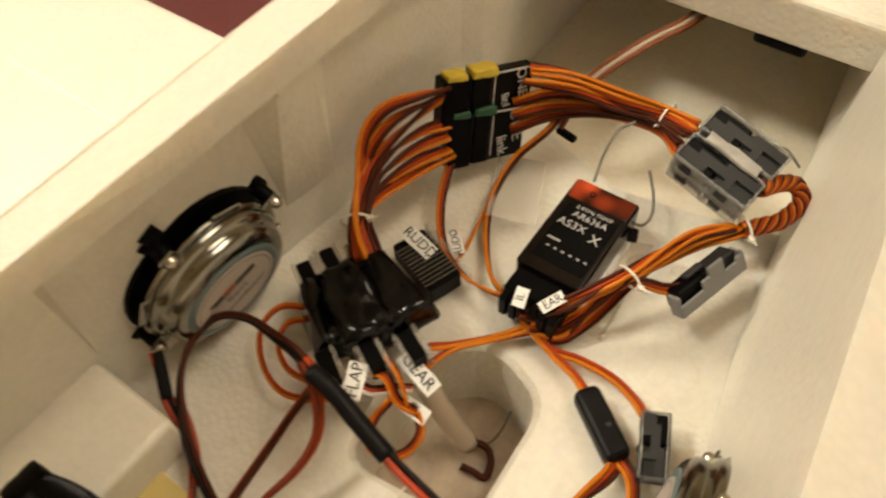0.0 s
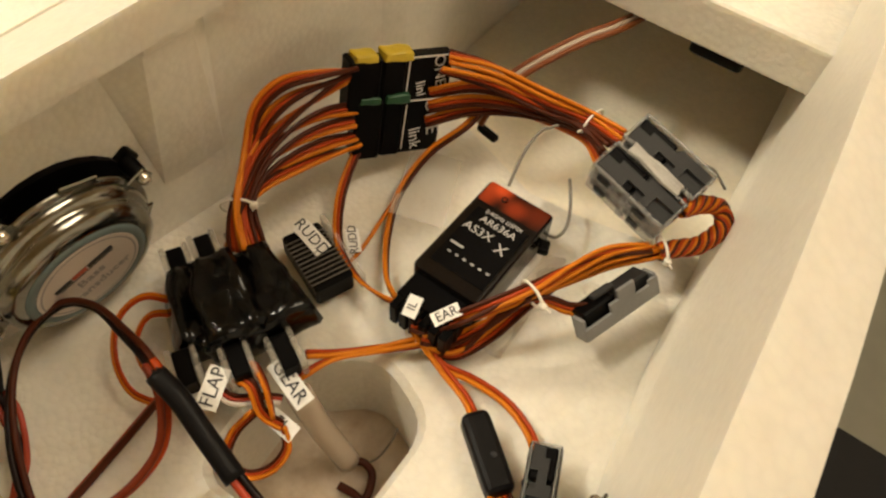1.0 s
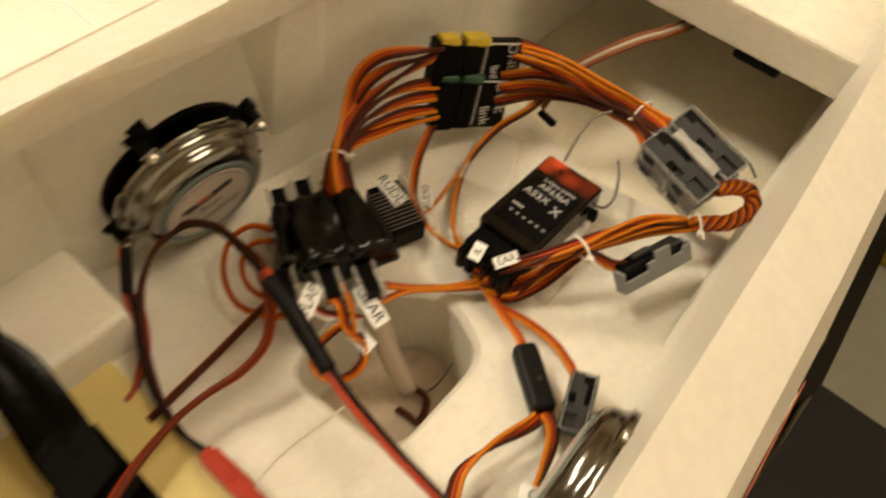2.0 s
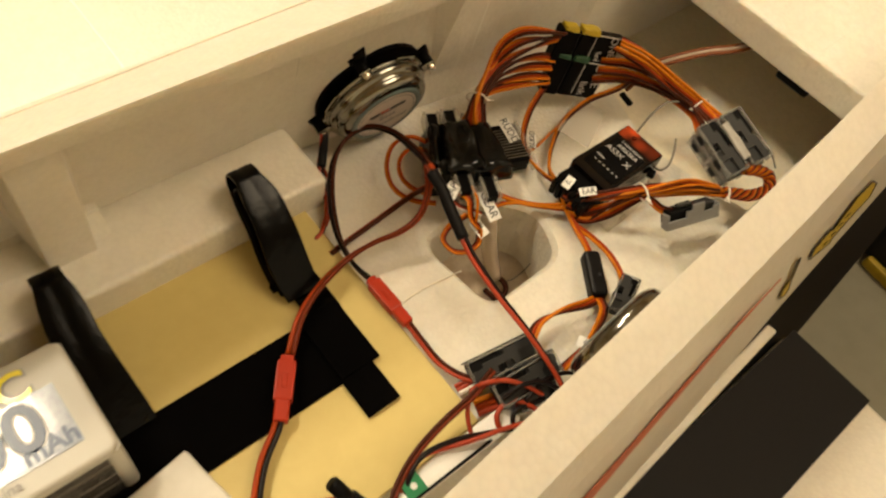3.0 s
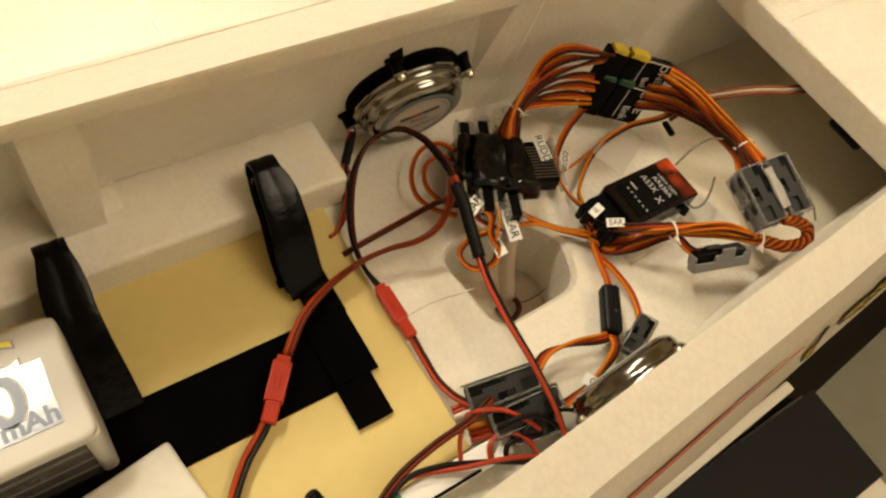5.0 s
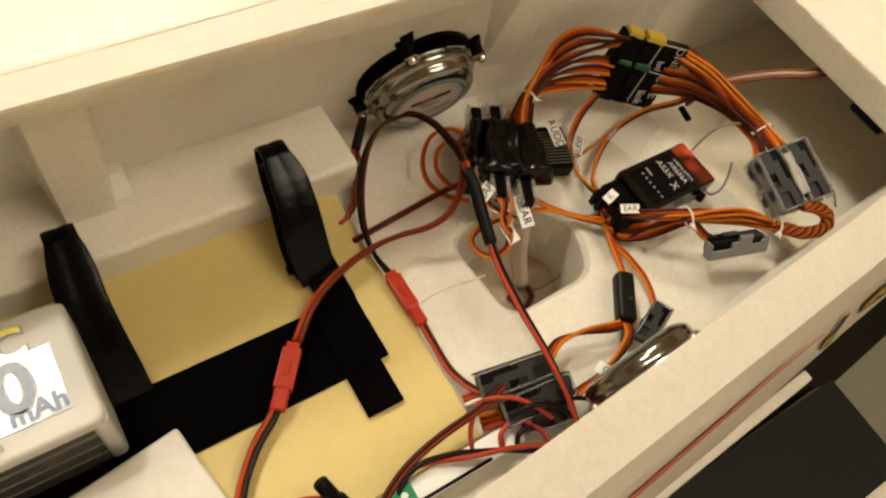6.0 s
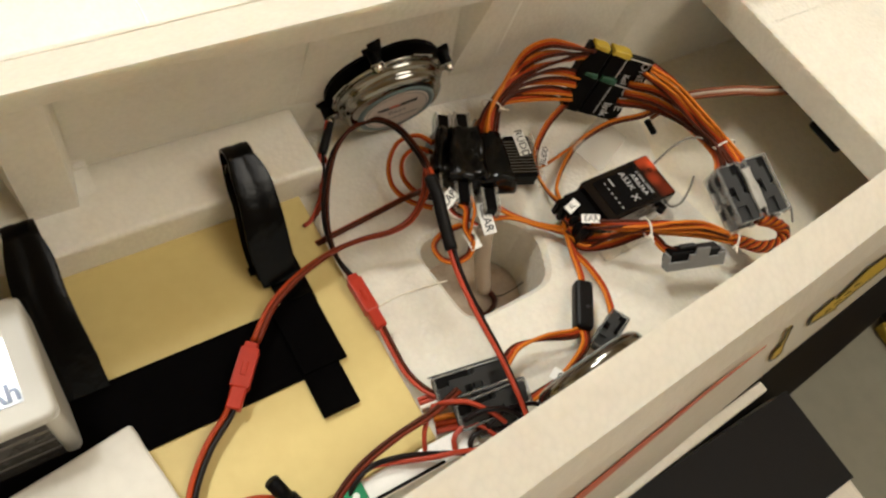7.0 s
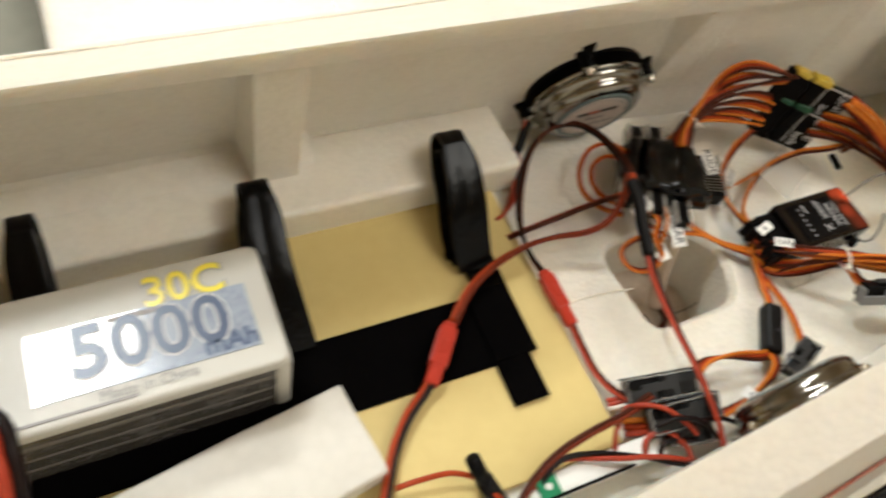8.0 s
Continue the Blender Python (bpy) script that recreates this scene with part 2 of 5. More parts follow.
def spline(points, per=7):
    """A smooth line through the points."""
    p = [Vector(q) for q in points]
    p = [2 * p[0] - p[1], *p, 2 * p[-1] - p[-2]]
    out = []
    for i in range(1, len(p) - 2):
        a, b, c, d = p[i - 1:i + 3]
        for k in range(per):
            s = k / per
            out.append(0.5 * (2 * b + (c - a) * s + (2 * a - 5 * b + 4 * c - d) * s * s + (3 * b - a - 3 * c + d) * s ** 3))
    return [*out, p[-2]]


def sweep(line, radius, sides=8, flat=1.0):
    """A tube of that radius along a line of points."""
    bm = bmesh.new()
    n = len(line)
    side, rings = None, []
    for i, q in enumerate(line):
        d = (line[min(i + 1, n - 1)] - line[max(i - 1, 0)]).normalized()
        if side is None:
            side = d.cross(Vector((0, 0, 1)))
            side = side.normalized() if side.length > 1e-3 else Vector((1, 0, 0))
        side = (side - d * side.dot(d)).normalized()
        up = side.cross(d)
        rings.append([bm.verts.new(q + radius * (math.cos(6.28319 * k / sides) * side + flat * math.sin(6.28319 * k / sides) * up)) for k in range(sides)])
    for a, b in zip(rings, rings[1:]):
        for k in range(sides):
            bm.faces.new((a[k], a[(k + 1) % sides], b[(k + 1) % sides], b[k]))
    bm.faces.new(rings[0])
    bm.faces.new(rings[-1][::-1])
    return bm


def lead(name, label, points, strands, radius=0.0007, twist=0.0, group="servo leads", per=7, phase=0.0):
    """A flat cable of strands side by side that turns about its own line; strands: (part name, material) pairs."""
    line = spline(points, per)
    n = len(line)
    root = thing(name, label, "cable", group)
    sides, side, run = [], None, 0.0
    for i, q in enumerate(line):
        d = (line[min(i + 1, n - 1)] - line[max(i - 1, 0)]).normalized()
        run += (q - line[max(i - 1, 0)]).length
        if side is None:
            side = d.cross(Vector((0, 0, 1)))
            side = side.normalized() if side.length > 1e-3 else Vector((1, 0, 0))
        side = (side - d * side.dot(d)).normalized()
        a = phase + twist * run
        sides.append(math.cos(a) * side + math.sin(a) * side.cross(d))
    for k, (strand, mat) in enumerate(strands):
        off = (k - (len(strands) - 1) / 2) * 1.85 * radius
        part(strand, sweep([q + off * s for q, s in zip(line, sides)], radius), mat, root, smooth=True)
    return root


SERVO = [("brown_strand", W_BROWN), ("red_strand", W_RUST), ("orange_strand", W_ORANGE)]
POWER = [("black_strand", W_BLACK), ("red_strand", W_RED)]
RUSTY = [("dark_strand", W_DARK_RUST), ("brown_strand", W_RUST)]


def writing(name, words, size, mat, parent, m, depth=0.00004, bold=0.0):
    """Letters in the built-in font, as a mesh."""
    cu = bpy.data.curves.new("letters", "FONT")
    cu.body, cu.size, cu.extrude, cu.align_x, cu.align_y = words, size, depth, "CENTER", "CENTER"
    cu.resolution_u = 3
    cu.offset = bold
    tmp = bpy.data.objects.new("letters", cu)
    scene.collection.objects.link(tmp)
    me = bpy.data.meshes.new_from_object(tmp.evaluated_get(bpy.context.evaluated_depsgraph_get()))
    bpy.data.objects.remove(tmp)
    me.materials.clear()
    me.materials.append(mat)
    me.transform(m)
    ob = new(name, me)
    ob.parent = parent
    return ob


# ---- the large structure: room, table, fuselage shell ----
def plain(name, x0, x1, y0, y1, z0, z1, mat, kind="structure", label=""):
    ob = mesh_object(name, block(x1 - x0, y1 - y0, z1 - z0, at((x0 + x1) / 2, (y0 + y1) / 2, (z0 + z1) / 2)), mat)
    return tagged(ob, label, kind=kind)


# unseen room shell, added to close the space and bounce light
plain("room_floor", -2.2, 2.4, -2.2, 2.2, -0.95, -0.90, FLOOR_MAT)
plain("ceiling", -2.2, 2.4, -2.2, 2.2, 1.62, 1.68, PAINT)
plain("wall_north", -2.2, 2.4, 2.2, 2.26, -0.90, 1.62, PAINT)
plain("wall_south", -2.2, 2.4, -2.26, -2.2, -0.90, 1.62, PAINT)
plain("wall_west", -2.26, -2.2, -2.2, 2.2, -0.90, 1.62, PAINT)
plain("wall_east", 2.4, 2.46, -2.2, 2.2, -0.90, 1.62, PAINT)

table = thing("workbench", "grey painted workbench under the model aircraft", "table")
part("tabletop", block(1.5, 1.3, 0.04, at(0.1, -0.1, -0.152), 0.006), TABLE, table)
for lx in (-0.58, 0.78):
    for ly in (-0.68, 0.48):
        part("leg", block(0.06, 0.06, 0.728, at(lx, ly, -0.536), 0.005), TABLE, table)

# left fuselage wall, leaning in towards its rim: (offset of y, z) outline swept along x
def skin(name, stations, mat, label="", closed=True):
    """Cross sections (x, [(y, z), ...]) joined into one shell."""
    bm = bmesh.new()
    rings = [[bm.verts.new((x, y, z)) for y, z in ring] for x, ring in stations]
    n = len(rings[0])
    for a, b in zip(rings, rings[1:]):
        for k in range(n if closed else n - 1):
            bm.faces.new((a[k], a[(k + 1) % n], b[(k + 1) % n], b[k]))
    if closed:
        bm.faces.new(rings[0][::-1])
        bm.faces.new(rings[-1])
    bmesh.ops.bevel(bm, geom=[e for e in bm.edges if abs((e.verts[0].co - e.verts[1].co).normalized().x) > 0.8], offset=0.0018, segments=2, affect="EDGES")
    return tagged(mesh_object(name, bm, mat), label, kind="structure")


def left_ring(x, deep, out=0.0):
    """deep: how far the wall is let in below the rim's band."""
    rim = 0.0037 + 0.025 * x
    foot = 0.037 - 0.12 * max(x, 0.0) - out
    return [(rim, 0.1045 - 0.03 * x), (0.0088, 0.0885 - 0.026 * x), (0.0088 + deep, 0.0865 - 0.026 * x), (max(foot, 0.012 + deep), 0.020), (max(foot, 0.012 + deep), -0.03),
            (0.075, -0.03), (0.075, -0.006), (0.062, 0.045), (0.0365, 0.0885 + 0.004 * x)]


# (x, how far let in, how far the foot stands out): a broad pilaster, and the recess round the transducer
bays = [(-0.36, 0.010, 0), (-0.22, 0.010, 0), (-0.125, 0.010, 0), (-0.1125, 0.010, 0), (-0.1090, 0.003, 0.019), (-0.0900, 0.003, 0.019), (-0.0865, 0.008, 0), (0.010, 0.008, 0), (0.014, 0.012, 0),
        (0.086, 0.012, 0), (0.096, 0.002, 0), (0.113, 0.002, 0), (0.120, 0.006, 0), (0.200, 0.006, 0), (0.212, 0.003, 0), (0.30, 0.003, 0), (0.40, 0.003, 0)]
skin("wall_left", [(x, left_ring(x, d, o)) for x, d, o in bays], FOAM_SKIN, "white moulded foam side wall of the fuselage")


part("seam", sweep([Vector((x, 0.0340 + 0.004 * math.sin(9 * x), 0.0901 - 0.012 * x)) for x in (-0.355, -0.25, -0.15, -0.08, 0.0, 0.08, 0.16, 0.25)], 0.0006, 6), FOAM_IN, bpy.data.objects["wall_left"])


def right_ring(x):
    rim = -0.1552 + 0.0816 * x - 0.0014 * max(0.0, 1 - abs(x - 0.09) / 0.11)
    f = min(1.0, max(0.0, (x - 0.10) / 0.05))
    return [(rim, 0.1225 - 0.02 * x), (rim + 0.0012 + 0.0008 * f, 0.085), (rim + 0.0022 + 0.0018 * f, 0.045), (rim + 0.0032 + 0.0022 * f, 0.018), (rim + 0.0045 + 0.0040 * f, -0.0005), (rim + 0.0045 + 0.0040 * f, -0.03),
            (rim - 0.040, -0.04), (rim - 0.037, -0.01), (rim - 0.028, 0.045), (rim - 0.0205, 0.095), (rim - 0.0150, 0.1148 - 0.02 * x)]


skin("wall_right", [(x, right_ring(x)) for x in (-0.36, -0.2, -0.05, 0.05, 0.10, 0.125, 0.15, 0.2, 0.3, 0.4)], FOAM_SKIN, "white moulded foam side wall with a red pinstripe")

# dark lower hull beneath both walls
hull = [(x, [(-0.1912 + 0.0816 * x, -0.0300), (-0.2140 + 0.0816 * x, -0.062), (-0.2050 + 0.0816 * x, -0.100), (-0.12, -0.131), (0.0, -0.131), (0.05, -0.10), (0.070, -0.0305), (0.060, -0.0305), (0.044, -0.075), (-0.165 + 0.0816 * x, -0.075), (-0.178 + 0.0816 * x, -0.0300)]) for x in (-0.36, 0.0, 0.2, 0.4)]
skin("fuselage_belly", hull, HULL, "near-black belly of the fuselage on the bench")

# front deck over the nose bay, and the dim bay under it
deck = mesh_object("front_deck", block(0.16, 0.152, 0.0195, at(0.3305, -0.0655, 0.0535), 0.0025, 3), FOAM)
tagged(deck, "white foam deck that closes the nose", kind="structure")
for y0, y1 in ((-0.0980, -0.0974), (-0.0340, -0.0334)):
    part("deck_joint", block(0.12, y1 - y0, 0.0003, at(0.318, (y0 + y1) / 2, 0.0633)), FOAM, deck)
tagged(mesh_object("nose_bay_floor", block(0.26, 0.19, 0.008, at(0.31, -0.062, -0.0235), 0.0, 2), FOAM_IN), kind="structure")
tagged(mesh_object("nose_bulkhead", block(0.012, 0.17, 0.10, at(0.372, -0.065, 0.0)), FOAM_IN), kind="structure")
tagged(mesh_object("tail_bulkhead", block(0.03, 0.20, 0.13, at(-0.36, -0.065, 0.03)), FOAM), kind="structure")

# bay floor of foam with a rounded cut-out
def rounded(points, r, n=5):
    out = []
    for i, p in enumerate(points):
        p = Vector(p)
        a, b = (Vector(points[i - 1]) - p).normalized(), (Vector(points[(i + 1) % len(points)]) - p).normalized()
        s, e = p + a * r, p + b * r
        for k in range(n + 1):
            t = k / n
            out.append((1 - t) ** 2 * s + 2 * t * (1 - t) * p + t * t * e)
    return out


def plate_with_hole(outer, inner, z0, z1, lip=0.0016):
    bm = bmesh.new()
    loops = []
    for pts, z, grow in ((outer, z1, 0), (inner, z1, lip), (inner, z1 - lip, 0), (inner, z0, 0), (outer, z0, 0)):
        c = sum((Vector(p) for p in pts), Vector((0, 0))) / len(pts)
        loops.append([bm.verts.new((*(Vector(p) + (Vector(p) - c).normalized() * grow), z)) for p in pts])
    rims = []
    for loop in loops[:2]:
        rims += [bm.edges.new((loop[k], loop[(k + 1) % len(loop)])) for k in range(len(loop))]
    bmesh.ops.triangle_fill(bm, edges=rims, use_beauty=True)
    for a, b in ((loops[1], loops[2]), (loops[2], loops[3]), (loops[0], loops[4])):
        for k in range(len(a)):
            bm.faces.new((a[k], a[(k + 1) % len(a)], b[(k + 1) % len(a)], b[k]))
    return bm


hole = rounded([(0.0385, -0.0465), (0.0435, -0.0925), (0.0915, -0.0905), (0.1010, -0.0640), (0.0800, -0.0420)], 0.0105)
outline = [(-0.34, -0.158), (0.0, -0.153), (0.12, -0.148), (0.205, -0.140), (0.200, -0.118), (0.1965, -0.106), (0.1915, -0.082), (0.1895, -0.064), (0.196, -0.045), (0.2025, -0.0256), (0.207, 0.012), (0.12, 0.030), (0.0, 0.045), (-0.34, 0.045)]
bay_floor = mesh_object("bay_floor", plate_with_hole(outline, hole, -0.056, -0.002, 0.0026), FOAM)
tagged(bay_floor, "white bead foam floor of the equipment bay", kind="structure")
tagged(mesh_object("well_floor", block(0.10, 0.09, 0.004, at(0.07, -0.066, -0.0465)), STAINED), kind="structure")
part("seam", sweep(spline([(0.0032, -0.0685, -0.0015), (0.0204, -0.0672, -0.0015), (0.0433, -0.0699, -0.0015)]), 0.0004), FOAM_IN, bay_floor)

# ledge along the left wall
ledge = mesh_object("ledge_left", block(0.3570, 0.0430, 0.021, at(-0.1660, 0.0200, 0.0075), 0.0034, 5), FOAM_SKIN)
tagged(ledge, "white foam ledge beside the battery tray", kind="structure")
skin("ledge_rear", [(x, [(0.0002, -0.004), (0.0002, 0.0075), (0.006, 0.0135), (0.020, 0.0170), (0.034, 0.0230), (0.040, 0.037), (0.052, 0.037), (0.052, -0.004)]) for x in (-0.345, -0.12, -0.0815)], FOAM_SKIN, "foam fillet between the wall and the battery tray")

# wing with its charcoal walkway, both sides of the fuselage
wing = thing("wing", "white foam wing with a charcoal walkway beside the fuselage", "wing")
part("wing_panel", block(0.385, 0.34, 0.030, at(0.0105, 0.245, -0.0555), 0.008, 4), FOAM_SKIN, wing)
part("wing_panel", block(0.385, 0.34, 0.030, at(0.0065, -0.362, -0.0555), 0.008, 4), FOAM_SKIN, wing)
part("walkway", block(0.36, 0.0520, 0.0012, at(0.0180, -0.2185, -0.0402)), CHARCOAL, wing, "charcoal walkway panel")
part("root_fillet", block(0.30, 0.0060, 0.0040, at(0.0350, -0.1925, -0.0375, 0, 0, 3.2), 0.0012), FOAM_SKIN, wing)
# raised panel lines, coloured white for the highlight along them
for px_, sx, sy, py in ((-0.0150, 0.0012, 0.16, 0.18), (0.1165, 0.0012, 0.10, 0.235), (0.1405, 0.050, 0.0012, 0.1835)):
    part("lit_panel_line", block(sx, sy, 0.0006, at(px_, py, -0.0401)), WHITE, wing)

# ---- markings on the outer side ----
def on_right_side(x, z, out=0.0006):
    """A point on the outer face of the right wall."""
    rim = -0.1552 + 0.0816 * x - 0.0014 * max(0.0, 1 - abs(x - 0.09) / 0.11)
    prof = [(-0.037, -0.01), (-0.028, 0.045), (-0.0205, 0.095), (-0.0150, 0.1130)]
    for (a, za), (b, zb) in zip(prof, prof[1:]):
        if za <= z <= zb:
            return Vector((x, rim + a + (b - a) * (z - za) / (zb - za) - out, z))
    return Vector((x, rim - 0.028 - out, z))


def decal(name, pts, mat, label, category="marking"):
    bm = bmesh.new()
    f = bm.faces.new([bm.verts.new(on_right_side(x, z)) for x, z in pts])
    bmesh.ops.triangulate(bm, faces=[f])
    ex = bmesh.ops.extrude_face_region(bm, geom=bm.faces[:])["geom"]
    bmesh.ops.translate(bm, verts=[v for v in ex if isinstance(v, bmesh.types.BMVert)], vec=(0, -0.0003, 0))
    return tagged(mesh_object(name, bm, mat), label, category)


stripe = [(0.0948, 0.0845), (0.0648, 0.0853), (0.0397, 0.0794), (0.0183, 0.074), (0.0049, 0.0694), (-0.08, 0.0551), (-0.2, 0.035)]
decal("pinstripe", stripe + [(x, z - 0.0260 * min(1, (0.0948 - x) / 0.13)) for x, z in reversed(stripe)][:-1], STRIPE, "thin rust-red pinstripe tapering to a point on white foam")
head = [(0.1493, 0.0476), (0.1383, 0.07), (0.1507, 0.0739), (0.1631, 0.0597), (0.1705, 0.0816), (0.1954, 0.0723), (0.2221, 0.0465), (0.234, 0.0227), (0.2084, 0.026), (0.187, 0.0267), (0.1937, 0.0161)]
mid = (sum(x for x, z in head) / len(head), sum(z for x, z in head) / len(head))
head = [(x + 0.006, mid[1] - 0.003 + (z - mid[1]) * 0.74) for x, z in head]
arrow = decal("arrow_marking", head, YELLOW, "yellow arrow marking with a dark outline on white foam")
for (x0, z0), (x1, z1) in zip(head, head[1:] + head[:1]):
    part("outline", sweep([on_right_side(x0, z0, 0.0010), on_right_side(x1, z1, 0.0010)], 0.0004, 5), INK, arrow)
for k in range(5):
    u = 0.30 + 0.13 * k
    c = on_right_side(head[0][0] + (head[5][0] - head[0][0]) * u, head[9][1] + (head[6][1] - head[9][1]) * u + 0.004, 0.0011)
    part("bar", block(0.0030, 0.0004, 0.0036, Matrix.Translation(c)), INK, arrow)
spanner = [(0.1306, 0.0386), (0.1162, 0.0596), (0.1166, 0.0653), (0.0936, 0.098), (0.0967, 0.0973), (0.1052, 0.0857), (0.1268, 0.0556), (0.1421, 0.0359), (0.1416, 0.0307)]
spanner = [(x + 0.0075 + (z - 0.031) * 0.12, 0.053 + (z - 0.064) * 0.88) for x, z in spanner]
pin = decal("spanner_marking", spanner, YELLOW, "small yellow spanner-shaped marking with a dark outline")
for (x0, z0), (x1, z1) in zip(spanner, spanner[1:] + spanner[:1]):
    part("outline", sweep([on_right_side(x0, z0, 0.0010), on_right_side(x1, z1, 0.0010)], 0.0003, 5), INK, pin)

# ---- things beyond the model on the bench ----
bag = thing("tool_bag", "black cloth bag with a yellow trim on the bench", "bag")
part("body", block(0.20, 0.26, 0.05, at(0.474, -0.323, -0.107, 0, 0, -6), 0.015, 3, 3, 0.005, 20), CLOTH, bag)
part("trim", block(0.007, 0.26, 0.010, at(0.371, -0.323, -0.127, 0, 0, -6), 0.003), YELLOW, bag, "yellow piping")
cloth = thing("maroon_cloth", "dark maroon cloth lying on the bench beside the wing", "cloth")
part("sheet", block(0.34, 0.36, 0.006, at(0.42, 0.30, -0.128), 0.002, 2, 6, 0.004, 12), MAROON, cloth)
case = thing("equipment_case", "dark brown case standing behind the wing", "case")
part("body", block(0.16, 0.5, 0.12, at(-0.36, 0.42, -0.07), 0.012, 3), CASE, case)

# ---- battery tray ----
tray = thing("battery_tray", "tan plywood battery tray with a black hook-and-loop strip, run on as the battery's shadow", "tray")
part("board", block(0.3300, 0.1325, 0.0028, at(-0.1650, -0.0662, -0.0004), 0.0004, 1), PLY, tray, "tan plywood board")
# strip carried on rearward, its black standing in for the battery's shadow
part("velcro_and_shadow_strip", block(0.298, 0.0330, 0.0012, at(-0.1790, -0.0690, 0.0016), 0.0003, 1), VELCRO, tray, "black hook-and-loop strip, run on as the battery's shadow")


def strap(x, w, y0, y1, high, tail, wide, label):
    """A strap folded back on itself into a tongue that leans up from the tray."""
    root = thing("battery_strap", label, "strap", "battery straps")
    foot, head = Vector((0, y0, 0.0035)), Vector((0, y1, high))
    d = (head - foot).normalized()
    up = Vector((0, -d.z, d.y))
    n = (head - foot).length

    def turn(gap, short):
        path = [foot + up * 0.001]
        path += [foot + d * n * s + up * (gap * 0.5 * math.sin(3.1416 * min(1, s * 0.62))) for s in (0.25, 0.5, 0.75, short)]
        tip = foot + d * n * short
        path += [tip + d * gap * 0.55 * math.sin(a) + up * (gap * 0.5 * math.cos(a)) for a in (0.5, 1.1, 1.6, 2.2, 2.8)]
        path += [foot + d * n * s - up * (gap * 0.5 - 0.0006 * s) for s in (0.8, 0.55, 0.3, 0.06)]
        return spline([p + Vector((x, 0, 0)) for p in path], 4)

    for name, gap, short, ww in (("loop", 0.0155, 0.95, w * 0.92), ("inner_turn", 0.0100, 0.88, w * 0.86)):
        line = turn(gap, short)
        bm = bmesh.new()
        across = [-1.0, -0.94, -0.72, -0.45, -0.2, -0.05, 0.05, 0.2, 0.45, 0.72, 0.94, 1.0]
        rings = []
        for k, p in enumerate(line):
            t = (line[min(k + 1, len(line) - 1)] - line[max(k - 1, 0)]).normalized()
            nn = Vector((0, -t.z, t.y))
            s = min(1.0, max(0.0, (p - foot).dot(d) / n))
            half = ww / 2 * (1 + 0.10 * math.sin(3.1416 * min(1.0, s * 1.5)) - 0.30 * max(0.0, (s - 0.72) / 0.28) ** 2)
            lift = [0.0003 * max(0.0, math.sin(3.1415 * abs(u))) ** 0.7 * min(1.0, s * 3) for u in across]
            skew = 0.0012 * math.sin(5.0 * s + x * 90)
            top = [bm.verts.new(p + Vector((u * half + skew, 0, 0)) + nn * (0.0006 + e)) for u, e in zip(across, lift)]
            low = [bm.verts.new(p + Vector((u * half + skew, 0, 0)) + nn * (-0.0006 + e)) for u, e in zip(across, lift)]
            rings.append(top + low[::-1])
        for p, q in zip(rings, rings[1:]):
            for k in range(len(p)):
                bm.faces.new((p[k], q[k], q[(k + 1) % len(p)], p[(k + 1) % len(p)]))
        part(name, bm, STRAP, root, smooth=True)
    if tail:
        part("tail", block(w * 0.86, 0.036, 0.0012, at(x + 0.002, y0 + 0.004, 0.0030, 2, 0, 0), 0.0003, 1), STRAP, root)
        part("wide_end", block(wide, 0.0336, 0.0016, at(x - 0.001, -0.0680, 0.0034), 0.0004, 1), VELCRO, root)
        part("narrow_end", block(wide * 0.82, 0.0200, 0.0014, at(x - 0.0030, -0.0945, 0.0026), 0.0004, 1), VELCRO, root)
    part("tab", block(0.005, 0.004, 0.0026, at(x - w / 2, y0 + 0.010, 0.0032), 0.0005, 1), STRAP, root)
    return root


strap(-0.0262, 0.0180, -0.041, 0.0075, 0.031, True, 0.0200, "black battery strap looped up at the front of the tray")
strap(-0.1140, 0.0185, -0.055, 0.0035, 0.030, False, 0.0180, "black battery strap looped beside the battery pack")
strap(-0.1950, 0.0140, -0.050, 0.0060, 0.034, False, 0.0180, "black battery strap behind the battery pack")

pack = thing("battery_pack", "white shrink-wrapped battery pack with a blue printed label", "battery")
bx, by, bl, bw, bh = -0.1905, -0.0497, 0.140, 0.0480, 0.0415
def rounded_slab(x0, x1, y0, y1, z0, z1, r, edge):
    """A slab with rounded upright corners and a softened upper edge."""
    bm = prism([tuple(p) for p in rounded([(x0, y0), (x1, y0), (x1, y1), (x0, y1)], r, 6)], z0, z1)
    rim = [e for e in bm.edges if all(abs(v.co.z - z1) < 1e-6 for v in e.verts)]
    bmesh.ops.bevel(bm, geom=rim, offset=edge, segments=5, affect="EDGES", profile=0.55)
    return bm


part("wrap", rounded_slab(bx - bl / 2, bx + bl / 2, by - bw / 2, by + bw / 2, 0.0378, 0.0425, 0.0050, 0.0018), BATT, pack, "white shrink wrap")
part("cell_core", rounded_slab(bx - bl / 2 + 0.001, bx + bl / 2 - 0.001, by - bw / 2 + 0.0008, by + bw / 2 - 0.0008, 0.0020, 0.0382, 0.0045, 0.0010), BATT_SIDE, pack, "dark wrapped cell stack")
for z, h in ((0.0105, 0.0016), (0.0200, 0.0010), (0.0290, 0.0022)):
    part("cell_edge", rounded_slab(bx - bl / 2 + 0.0008, bx + bl / 2 - 0.0008, by - bw / 2 + 0.0006, by + bw / 2 - 0.0006, z, z + h, 0.0047, 0.0004), BATT_EDGE, pack)
